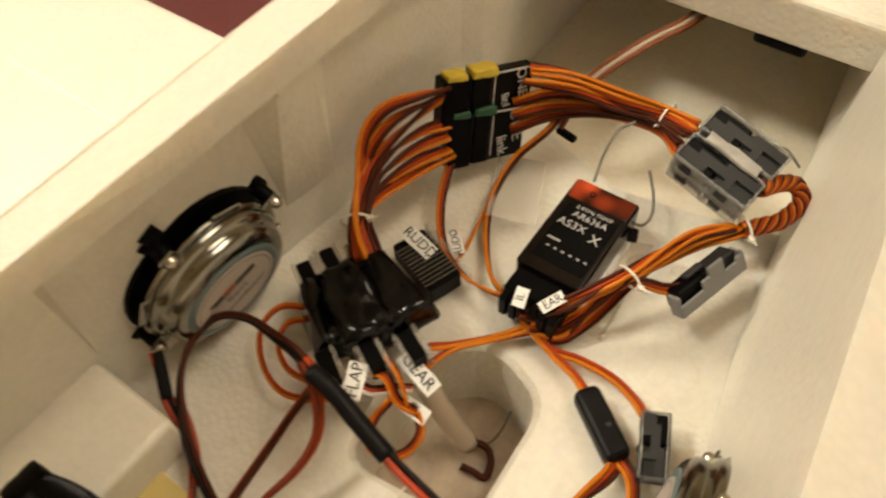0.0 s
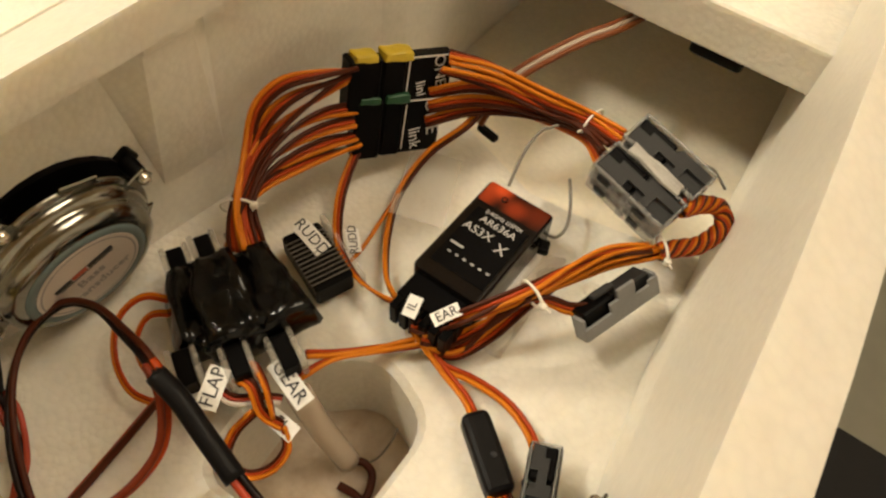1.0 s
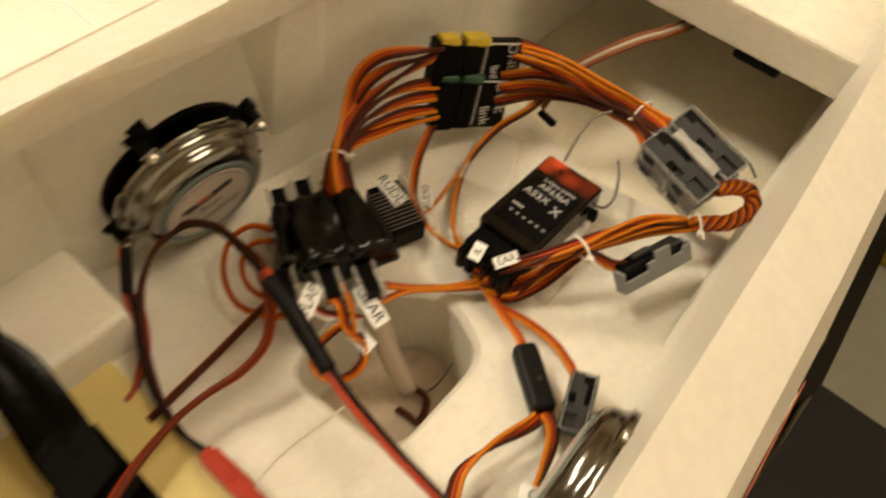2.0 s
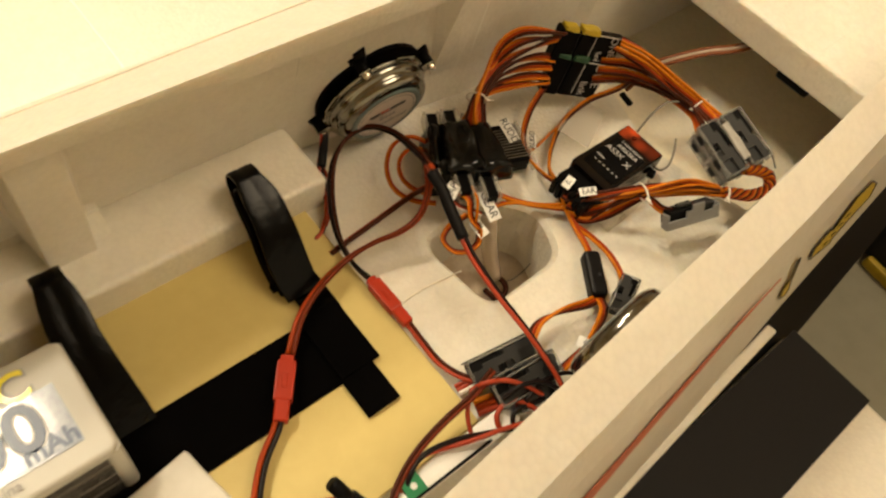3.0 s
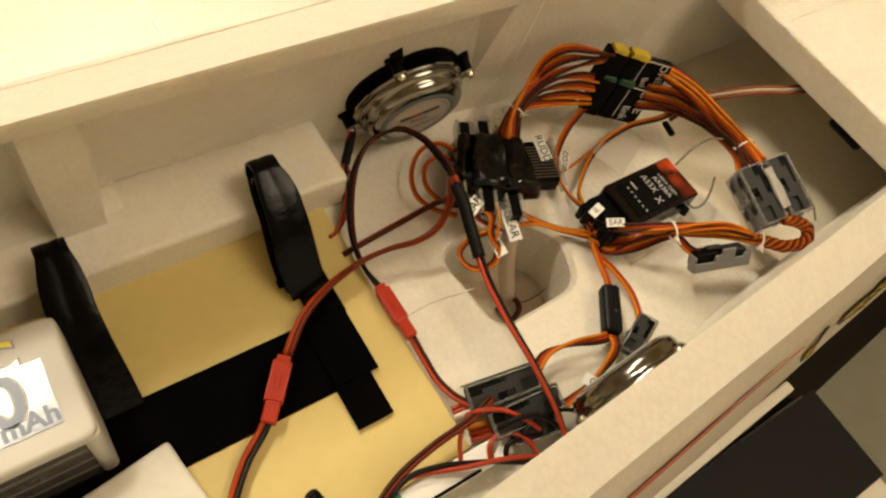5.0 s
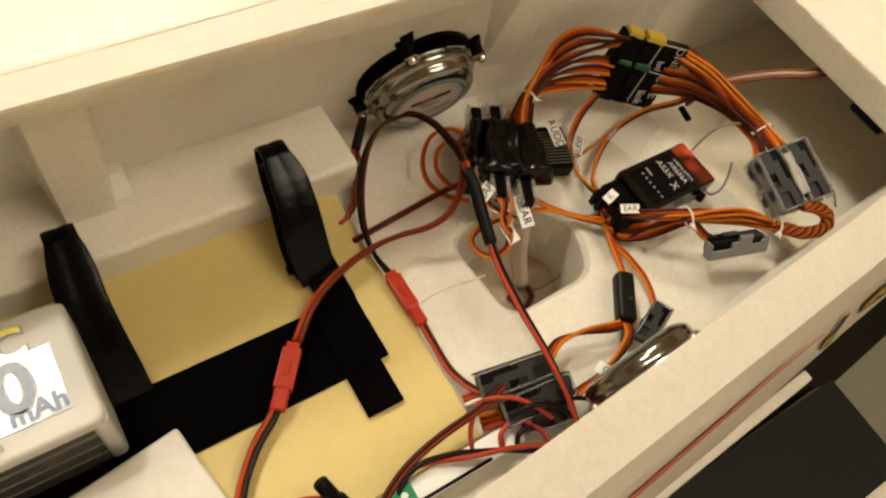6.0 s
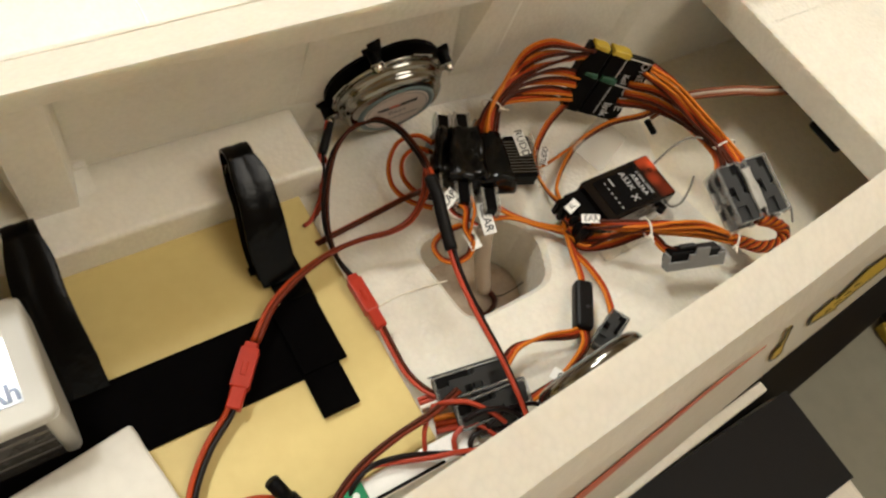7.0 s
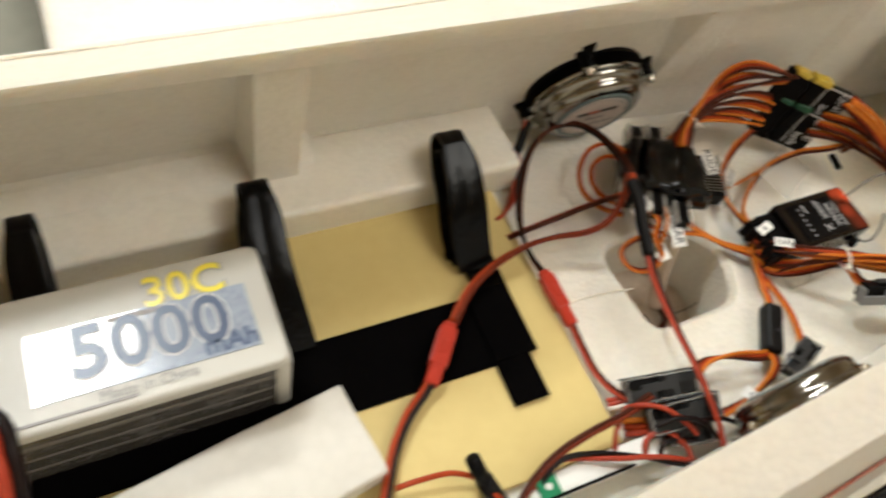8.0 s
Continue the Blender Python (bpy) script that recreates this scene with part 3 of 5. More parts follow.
part("wrap_end", rounded_slab(bx + bl / 2 - 0.0060, bx + bl / 2 + 0.0003, by - bw / 2 - 0.0002, by + bw / 2 + 0.0002, 0.0040, 0.0400, 0.0028, 0.0008), BATT, pack, "white shrink wrap over the end")
part("label_panel", block(0.070, 0.0245, 0.0003, at(-0.1635, -0.0530, 0.0427)), BATT_BLUE, pack, "pale blue label panel")
writing("print_rating", "30C", 0.0160, BATT_YELLOW, pack, at(-0.1480, -0.0362, 0.0430), bold=0.0003)
writing("print_rating_edge", "30C", 0.0160, INK_GREY, pack, at(-0.1477, -0.0364, 0.0428), bold=0.0008)
writing("print_capacity_edge", "5000", 0.0255, PRINT, pack, at(-0.1615, -0.0522, 0.04295), bold=0.0011)
writing("print_capacity", "5000", 0.0255, INK_BLUE, pack, at(-0.1615, -0.0522, 0.0431), bold=0.0005)
writing("print_unit", "mAh", 0.0092, INK_BLUE, pack, at(-0.1375, -0.0612, 0.0431), bold=0.0003)
writing("print_origin", "Made in China", 0.0052, INK_GREY, pack, at(-0.1650, -0.0680, 0.0431))
part("print_bar", block(0.038, 0.0010, 0.0002, at(-0.1880, -0.0705, 0.0428)), INK_GREY, pack)
part("print_bar", block(0.020, 0.0016, 0.0002, at(-0.1640, -0.0425, 0.0430)), INK_GREY, pack)

lead("battery_lead", "thick red and black lead bent over the end of the battery", [(-0.2360, -0.0600, 0.0480), (-0.2110, -0.0660, 0.0480), (-0.2070, -0.0790, 0.0460), (-0.2085, -0.0920, 0.0360), (-0.2140, -0.1040, 0.0220), (-0.2200, -0.1120, 0.0080)], POWER, 0.0023, 8, "power leads")
lump = thing("foam_spacer", "white foam spacer block lying on the tray beside the battery", "foam block")
part("block", block(0.105, 0.0375, 0.0140, at(-0.1515, -0.1040, 0.0085, 0, 0, 9.5), 0.0022, 3, 4, 0.0006, 50), SPACER, lump, smooth=True)


# ---- the two sound transducers ----
def transducer(m, label, words):
    root = thing("bass_transducer", label, "speaker", "bass transducers", m)
    base = bmesh.new()
    f = base.faces.new([base.verts.new((0.0305 * math.cos(a), 0.0305 * math.sin(a), 0)) for a in [k * 6.28319 / 32 for k in range(32)]])
    up = bmesh.ops.extrude_face_region(base, geom=[f])["geom"]
    bmesh.ops.translate(base, verts=[v for v in up if isinstance(v, bmesh.types.BMVert)], vec=(0, 0, 0.006))
    part("mount", base, BLACK, root, "black plastic mounting ring")
    for a in (12, 100, 192, 282):
        c, t = math.cos(radians(a)), math.sin(radians(a))
        ear = part("ear", block(0.0110, 0.0085, 0.0060, at(0.0300 * c, 0.0300 * t, 0.003, 0, 0, a), 0.0016, 2), BLACK, root)
        part("standoff", lathe([(0, 0.0125), (0.0024, 0.0125), (0.0028, 0.0115), (0.0030, 0.0020)], 14, at(0.0315 * c, 0.0315 * t, 0)), BLACK, ear, smooth=True)
        part("washer", block(0.0072, 0.0062, 0.0009, at(0.0306 * c, 0.0306 * t, 0.0130, 0, 0, a), 0.0003, 1), CHROME, ear)
        part("screw", lathe([(0, 0.0026), (0.0012, 0.0025), (0.0020, 0.0014), (0.0020, -0.001)], 12, at(0.0318 * c, 0.0318 * t, 0.0136)), SCREW, ear, smooth=True)
    part("top_peg", sweep([Vector((-0.003, 0.0255, 0.0035)), Vector((-0.0038, 0.0330, 0.0038)), Vector((-0.0042, 0.0375, 0.0040))], 0.0034, 14), BLACK, root, smooth=True)
    part("flange", lathe([(0.0230, 0.0108), (0.0286, 0.0108), (0.0292, 0.0116), (0.0286, 0.0124), (0.0262, 0.0128)], 56), CHROME, root, "pressed steel flange", smooth=True)
    part("cup", lathe([(0.0272, 0.0125), (0.0274, 0.0142), (0.0262, 0.0158), (0.0250, 0.0164), (0.0252, 0.0178), (0.0246, 0.0200), (0.0228, 0.0217), (0.0205, 0.0224), (0.0196, 0.0222)], 56), CHROME, root, "polished steel cup", smooth=True)
    for k in range(4):
        a = 55 + 90 * k
        part("cup_tab", block(0.0120, 0.0030, 0.0010, at(0.0290 * math.cos(radians(a)), 0.0290 * math.sin(radians(a)), 0.0120, 0, 0, a + 90), 0.0004, 1), CHROME, root)
    part("gasket", lathe([(0.0200, 0.0216), (0.0197, 0.0227), (0.0172, 0.0229), (0.0166, 0.0222), (0, 0.0222)], 48), GASKET, root, smooth=True)
    part("label_disc", lathe([(0.0170, 0.0222), (0.0169, 0.0230), (0, 0.0230)], 48), LABEL, root, "pale round paper label")
    part("label_border", lathe([(0.0160, 0.0231), (0.0157, 0.0232), (0.0154, 0.0231)], 48), INK_GREY, root)
    if words:
        for x, w, mat in ((-0.0070, 0.0058, INK), (-0.0012, 0.0050, INK_RED), (0.0062, 0.0088, INK)):
            part("logo_bar", block(w, 0.0020, 0.0001, at(x, 0.0056, 0.0232)), mat, root)
        part("logo_bar", block(0.0190, 0.0004, 0.0001, at(0.0008, 0.0039, 0.0232)), INK, root)
        writing("print_name", "Bass", 0.0054, INK_GREY, root, at(0, -0.0006, 0.0232), bold=0.0001)
        writing("print_kind", "Transducer", 0.0050, INK_GREY, root, at(0, -0.0066, 0.0232), bold=0.0001)
    return root


transducer(axes((0.0582, 0.0340, 0.0298), (0.962, -0.115, 0.240), (-0.235, -0.20, 0.95)), "chrome bass transducer with a pale label screwed to the foam wall", True)
transducer(axes((0.0625, -0.1605, 0.0300), (-0.996, -0.08, 0), (0, -0.08, 0.98)), "chrome bass transducer on the opposite foam wall", False)


# ---- connectors and modules ----
def clip(m, size=(0.030, 0.012, 0.011), clear=True, label="clear plastic safety clip holding two servo plugs", inside=GREY):
    sx, sy, sz = size
    root = thing("servo_clip", label, "connector", "servo connectors", m)
    shell = CLIP_CLEAR if clear else BLACK
    part("plug", block(sx * 0.47, sy * 0.78, sz * 0.70, at(-sx * 0.245, 0, -sz * 0.02), 0.0006, 1), BLACK, root)
    part("socket", block(sx * 0.47, sy * 0.74, sz * 0.62, at(sx * 0.245, 0, -sz * 0.02), 0.0006, 1), GREY, root)
    # stepped top face of the upper plug
    step = [(-0.46, -0.36), (-0.12, -0.36), (-0.12, -0.12), (0.12, -0.12), (0.12, -0.36), (0.22, -0.36), (0.22, 0.06), (0.47, 0.06), (0.47, 0.34), (0.05, 0.34), (0.05, 0.18), (-0.30, 0.18), (-0.30, 0.02), (-0.46, 0.02)]
    part("key", prism([(x * sx, y * sy) for x, y in step], sz * 0.33, sz * 0.44), GREY_MID, root, "grey stepped key")
    for y in (-1, 1):
        part("rail", block(sx, sy * 0.06, sz * 0.92, at(0, y * sy * 0.46, 0), 0.0004, 1), CLIP_CLEAR if clear else BLACK, root)
        part("lip", block(sx * 0.98, sy * 0.08, sz * 0.06, at(0, y * sy * 0.43, sz * 0.46), 0.0003, 1), CLIP_CLEAR, root)
    for x in (-1, 1):
        part("end_wall", block(sx * 0.03, sy * 0.88, sz * 0.30, at(x * sx * 0.485, 0, sz * 0.33), 0.0003, 1), CLIP_CLEAR, root)
    for x, w in ((-0.30, 0.16), (0.20, 0.16)):
        part("window", block(sx * w, sy * 0.03, sz * 0.36, at(x * sx, -sy * 0.50, sz * 0.05)), BLACK, root)
    part("latch", block(sx * 0.10, sy * 0.10, sz * 0.30, at(sx * 0.02, -sy * 0.52, -sz * 0.10), 0.0004, 1), shell, root)
    return root


def creased(sx, sy, sz, m, seed):
    """A wrapped lump with sharp folds that run across it."""
    bm = block(sx, sy, sz, None, 0.0014, 1, 7)
    for v in bm.verts:
        v.co.y *= 1.0 - 0.16 * v.co.x / (sx / 2)
        u = v.co.y * 200 + v.co.x * 35 + 1.6 * noise.noise(v.co * 45 + Vector((seed, 0, 0))) + seed * 0.7
        fold = 0.0022 * (1 - 2 * abs(u / 2.2 % 1.0 - 0.5)) ** 2
        v.co += Vector((0, 0, fold if v.co.z > 0 else 0)) + 0.0021 * noise.noise_vector(v.co * 95 + Vector((seed * 3.1, 0, 0)))
    bm.transform(m)
    return bm


# the taped bundle of plugs
taped = thing("taped_connectors", "bundle of servo plugs wrapped in glossy black tape", "connector")
for k, (x, y, z, sx, sy, sz, rz, ry) in enumerate(((0.0690, -0.0165, 0.0150, 0.028, 0.0130, 0.015, 62, 14), (0.0765, -0.0230, 0.0180, 0.031, 0.017, 0.015, 64, -4), (0.0860, -0.0290, 0.0170, 0.030, 0.021, 0.013, 66, -10))):
    part("tape_wrap", creased(sx, sy, sz, at(x, y, z, ry, 0, rz), k), TAPE, taped, "creased black tape", smooth=True)
for x, y, z, rz in ((0.0775, -0.0010, 0.0165, 62), (0.0860, -0.0050, 0.0180, 64), (0.0960, -0.0110, 0.0150, 66), (0.0545, -0.0300, 0.0165, 62), (0.0655, -0.0400, 0.0170, 64), (0.0765, -0.0480, 0.0150, 66)):
    m = at(x, y, z, 0, 0, rz)
    part("plug", block(0.0120, 0.0052, 0.0070, m, 0.0005, 1), BLACK, taped)
    for s in (-1, 1):
        part("plug_rail", block(0.0140, 0.0018, 0.0078, m @ at(0, s * 0.0036, 0), 0.0005, 1), PLUG_CLEAR, taped, "clear plastic rail")

comb = thing("rudder_plug_block", "black plug with many thin pins and a white tag", "connector")
cm = at(0.1120, -0.0270, 0.0045, 0, 0, 70)
comb.matrix_world = cm
part("body", block(0.026, 0.014, 0.009, None, 0.0008, 1), BLACK, comb)
for k in range(11):
    part("pin", block(0.00025, 0.0150, 0.0006, at(-0.0105 + 0.0019 * k, 0, 0.0048)), W_GREY, comb)
part("shell", block(0.030, 0.0018, 0.008, at(0, -0.0095, 0), 0.0004, 1), CLEAR, comb)


def tag(words, m, size=(0.0130, 0.0062), letter=0.0056, label="small white paper tag with black letters"):
    root = thing("wire_tag", label, "label", "wire tags", m)
    bm = bmesh.new()
    bmesh.ops.create_grid(bm, x_segments=8, y_segments=2, size=0.5, matrix=Matrix.Diagonal((size[0], size[1], 1, 1)))
    for v in bm.verts:
        v.co.z -= 9.0 * v.co.x ** 2
    ex = bmesh.ops.extrude_face_region(bm, geom=bm.faces[:])["geom"]
    bmesh.ops.translate(bm, verts=[v for v in ex if isinstance(v, bmesh.types.BMVert)], vec=(0, 0, -0.0003))
    part("paper", bm, WHITE, root)
    if words:
        writing("letters", words, letter, INK, root, at(0, 0, 0.00025))
    return root


def toward(p, q, up=(0.0, 0.0, 1.0)):
    """A pose at the middle of p and q, its x from p to q and its z near up."""
    p, q = Vector(p), Vector(q)
    return axes((p + q) / 2, q - p, Vector(up).cross(q - p))


tag("RUDD", toward((0.1162, -0.0165, 0.0120), (0.1145, -0.0271, 0.0100), (-0.2, -0.4, 0.8)), label="white paper tag reading RUDD on the rudder lead")
tag("RUDD", toward((0.1226, -0.0344, 0.0060), (0.1292, -0.0271, 0.0060), (-0.2, -0.4, 0.8)), (0.010, 0.005), 0.0045, "white tag reading RUDD on a servo lead")
tag("FLAP", toward((0.0490, -0.0449, 0.0210), (0.0610, -0.0388, 0.0210), (-0.3, -0.4, 0.8)), label="white paper tag reading FLAP on a servo lead")
tag("GEAR", toward((0.0732, -0.0468, 0.0140), (0.0697, -0.0612, 0.0120), (-0.3, -0.4, 0.8)), (0.0165, 0.0062), 0.0058, "white paper tag reading GEAR on a servo lead")
tag("FL", toward((0.0618, -0.0551, 0.0080), (0.0618, -0.0635, 0.0070), (-0.3, -0.3, 0.8)), (0.0100, 0.0055), 0.0050, "white paper tag on a small coil of lead")
tag("IL", toward((0.1079, -0.0693, 0.0190), (0.1142, -0.0678, 0.0210), (-0.5, -0.2, 0.8)), (0.0070, 0.0045), 0.0038, "white paper tag on a receiver lead")
tag("EAR", toward((0.1103, -0.0767, 0.0210), (0.1193, -0.0807, 0.0210), (-0.2, -0.3, 0.9)), (0.0095, 0.0042), 0.0042, "white paper tag on a receiver lead")

# receiver
rx = thing("radio_receiver", "smoked black radio receiver with a red glow, taped to the foam", "receiver", m=axes((0.1460, -0.0712, 0.0110), (1.0, 0.01, 0.0), (0, 1, 0)))
part("case", block(0.0450, 0.0260, 0.0150, at(0.0005, 0, 0.0015), 0.0016, 3), CASE, rx, "smoked plastic case")
part("lit_end", block(0.0110, 0.0256, 0.0146, at(0.0176, 0, 0.0018), 0.0016, 3), CASE_RED, rx, "red-lit end of the case")
part("face_label", block(0.0270, 0.0205, 0.0003, at(-0.0035, -0.0006, 0.00915)), BLACK, rx)
part("header", block(0.0120, 0.0235, 0.0110, at(-0.0262, 0, -0.0005), 0.0008, 1), BLACK, rx)
for k in range(6):
    part("plug", block(0.0075, 0.0030, 0.0100, at(-0.0330, -0.0095 + 0.0038 * k, -0.0005), 0.0004, 1), BLACK, rx)
writing("print_bars", "2.4GHz DSMX", 0.0024, PRINT_DIM, rx, at(0.0098, -0.001, 0.0095, 0, 0, -90))
writing("print_type", "AR636A", 0.0040, PRINT_DIM, rx, at(0.0062, -0.001, 0.0095, 0, 0, -90))
writing("print_system", "AS3X", 0.0048, PRINT_DIM, rx, at(0.0010, 0.0035, 0.0095, 0, 0, -90))
writing("print_cross", "X", 0.0058, PRINT_DIM, rx, at(-0.0010, -0.0066, 0.0095, 0, 0, -90))
for k in range(6):
    part("print_dash", block(0.0006, 0.0012, 0.0002, at(-0.0112, -0.0086 + 0.0030 * k, 0.0094)), PRINT_DIM, rx)
part("print_bar", block(0.0008, 0.0050, 0.0002, at(-0.0075, 0.0060, 0.0094)), PRINT_DIM, rx)
part("screw_hole", lathe([(0.0007, 0.0002), (0.0012, 0.0003), (0.0012, -0.0003)], 14, at(0.0178, 0.0040, 0.0092)), CASE, rx)
part("antenna_boss", block(0.0050, 0.0040, 0.0034, at(0.0150, -0.0150, 0.0010, 0, 0, 20), 0.0010, 2), BLACK, rx)
part("foam_tape", block(0.0420, 0.0280, 0.0070, at(-0.001, 0, -0.0093), 0.0006, 1), WHITE, rx, "white foam mounting tape")
glue = thing("glue_patch", "clear dried glue smeared on the foam beside the receiver", "glue")
part("smear", block(0.046, 0.009, 0.0016, at(0.146, -0.0890, -0.0014, 0, 0, 4), 0.0006, 2, 5, 0.0022, 130, 3), RESIN, glue, smooth=True)
drop = thing("glue_drop", "small clear bead of dried glue on the foam", "glue")
part("bead", lathe([(0, 0.0022), (0.0020, 0.0018), (0.0034, 0.0004), (0.0035, -0.0004)], 20, at(0.1660, -0.1060, -0.0020)), RESIN, drop, smooth=True)
sheet = thing("clear_tape", "strip of clear tape holding a lead to the foam", "tape")
part("strip", block(0.040, 0.020, 0.0004, at(0.1640, -0.0340, 0.0030, 8, 10, 25)), TAPE_CLEAR, sheet)
for name, pts in (("upper", ((0.1730, -0.0629, 0.0160), (0.1835, -0.0610, 0.0220), (0.1931, -0.0613, 0.0260), (0.1987, -0.0653, 0.0280))), ("lower", ((0.1670, -0.0832, 0.0110), (0.1685, -0.0869, 0.0110), (0.1742, -0.0874, 0.0120), (0.1838, -0.0831, 0.0120), (0.1940, -0.0767, 0.0110)))):
    an = thing("antenna_wire", "thin grey receiver antenna wire", "antenna", "receiver antennas")
    part("wire", sweep(spline(pts), 0.0006), W_GREY, an, smooth=True)
an = thing("antenna_wire", "thin grey antenna end past the connector block", "antenna", "receiver antennas")
part("wire", sweep(spline(((0.2117, -0.1134, 0.0300), (0.2174, -0.1180, 0.0260), (0.2178, -0.1247, 0.0200))), 0.0005), W_GREY, an, smooth=True)


# two power link modules
def module(corner, along, down, w, h, mark, words, label):
    """corner: upper left; along: the top edge; down: towards the lower edge."""
    u, v = Vector(along).normalized(), -Vector(down).normalized()
    m = axes(Vector(corner) + u * w / 2 - v * h / 2, u, v)
    root = thing("link_module", label, "circuit module", "link modules", m)
    part("card", block(w, h, 0.0055, None, 0.0008, 1), BLACK, root)
    part("plug", block(w * 0.30, h * 1.02, 0.0075, at(-w * 0.36, 0, 0), 0.0006, 1), BLACK, root)
    part("plug", block(w * 0.22, h * 0.98, 0.0070, at(-w * 0.08, 0, 0), 0.0006, 1), BLACK, root)
    part("marker", block(w * 0.21, 0.0026, 0.0066, at(-w * 0.36, h * 0.53, 0.0006), 0.0004, 1, 2, 0.0005, 300), mark, root)
    part("marker", block(w * 0.27, 0.0032, 0.0068, at(-w * 0.055, h * 0.53, 0.0006), 0.0004, 1, 2, 0.0006, 300), mark, root)
    part("white_line", block(w * 0.46, 0.0006, 0.0002, at(w * 0.26, h * 0.47, 0.0029)), PRINT, root)
    part("white_line", block(0.0004, h * 0.8, 0.0002, at(w * 0.06, 0, 0.0029)), PRINT, root)
    if words:
        writing("print_one", "ONE", h * 0.32, PRINT, root, at(w * 0.37, h * 0.16, 0.0030, 0, 0, -80))
        writing("print_link", "link", h * 0.28, PRINT, root, at(w * 0.20, -h * 0.22, 0.0030, 0, 0, -80))
    return root


module((0.1542, -0.0039, 0.0340), Vector((0.1819, -0.0206, 0.0280)) - Vector((0.1542, -0.0039, 0.0340)), Vector((0.1547, -0.0082, 0.0130)) - Vector((0.1542, -0.0039, 0.0340)), 0.0340, 0.0235, GREEN, True, "black link module with green markers and white print")
module((0.1582, -0.0026, 0.0500), Vector((0.1923, -0.0204, 0.0420)) - Vector((0.1582, -0.0026, 0.0500)), Vector((0.1542, -0.0039, 0.0340)) - Vector((0.1582, -0.0026, 0.0500)), 0.0400, 0.0190, YELLOW, True, "black link module with yellow markers above another")

# connector block of several clips
p, q = Vector((0.1967, -0.0888, 0.0360)), Vector((0.1921, -0.1186, 0.0300))
side = (q - p).cross(Vector((-0.35, -0.30, 0.9))).normalized()
lift = side.cross(q - p).normalized()
for k, (s, l) in enumerate(((0.0072, 0.0), (-0.0072, 0.0), (0.0068, -0.0105), (-0.0066, -0.0105))):
    o = side * s - lift * (-l)
    clip(toward(p + o, q + o, lift), (0.0310, 0.0128, 0.0100), True, "clear safety clip with grey servo plugs in a bundle", GREY if k % 2 else BLACK)
pad = thing("paper_pad", "folded white paper wedged between the servo clips", "paper", m=toward(p, q, lift))
part("paper", block(0.0220, 0.0046, 0.0018, at(0, 0, 0.0052), 0.0005, 1, 3, 0.0012, 260), PAPER, pad)


def guarded_clip(m):
    """A light grey guard plate with a raised tab and end hooks, two dark plugs behind it."""
    root = thing("servo_clip", "light grey safety clip holding a pair of black servo plugs", "connector", "servo connectors", m)
    tee = [(-0.0158, -0.0048), (0.0158, -0.0048), (0.0158, 0.0022), (0.0118, 0.0022), (0.0118, 0.0006), (0.0062, 0.0006), (0.0062, 0.0062), (-0.0010, 0.0062), (-0.0010, 0.0030), (-0.0046, 0.0030), (-0.0046, -0.0002), (-0.0158, -0.0002)]
    bm = prism(tee, -0.0006, 0.0006)
    bmesh.ops.bevel(bm, geom=bm.edges[:], offset=0.0002, segments=1, affect="EDGES")
    part("guard", bm, GREY_LIGHT, root, "light grey tee-shaped guard")
    for x in (-0.0152, 0.0152):
        part("hook", block(0.0014, 0.0085, 0.0052, at(x, -0.0010, -0.0026), 0.0003, 1), GREY_LIGHT, root)
    part("sill", block(0.0250, 0.0012, 0.0090, at(0.001, -0.0046, -0.0046), 0.0003, 1), CLIP_CLEAR, root)
    part("plug", block(0.0135, 0.0078, 0.0072, at(-0.0072, 0.0000, -0.0050), 0.0006, 1), BLACK, root)
    part("socket", block(0.0135, 0.0072, 0.0066, at(0.0076, 0.0002, -0.0050), 0.0006, 1), GREY, root)
    part("key", block(0.0085, 0.0016, 0.0030, at(-0.0030, 0.0050, -0.0050), 0.0004, 1), GREY_MID, root)
    return root


guarded_clip(axes((0.1530, -0.1190, 0.0190), (0.955, -0.290, 0.03), (0.12, 0.50, 0.85)))

# splitter and plug on the floor
sp = thing("lead_splitter", "black moulded lead splitter with a small hole", "connector")
spm = toward((0.0992, -0.1015, 0.0060), (0.0850, -0.1214, 0.0060), (0, 0, 1))
sp.matrix_world = spm
part("body", block(0.0255, 0.0090, 0.0085, None, 0.0032, 4), SHRINK, sp, smooth=False)
part("hole", lathe([(0, 0.0002), (0.0008, 0.0001), (0.0009, -0.0003)], 10, at(0.002, 0.001, 0.0046)), INK, sp)
clip(toward((0.1004, -0.1258, 0.0100), (0.0852, -0.1321, 0.0100), (0, 0.2, 1)), (0.0220, 0.0095, 0.0080), False, "dark grey servo plug beside the transducer", BLACK)

# plugs heaped by the right wall
clip(toward((0.0069, -0.1157, 0.0080), (0.0397, -0.1208, 0.0080), (-0.2, -0.3, 0.9)), (0.0340, 0.0120, 0.0072), False, "grey servo clip lying on the foam by the wall", GREY)
clip(toward((0.0087, -0.1303, 0.0100), (0.0419, -0.1335, 0.0100), (-0.2, -0.3, 0.9)), (0.0340, 0.0120, 0.0072), False, "dark grey servo clip lying by the wall", BLACK)
clip(toward((0.0173, -0.1373, 0.0060), (0.0337, -0.1411, 0.0060), (-0.2, -0.3, 0.9)), (0.0200, 0.0090, 0.0080), True, "clear servo clip with wires at the wall", BLACK)


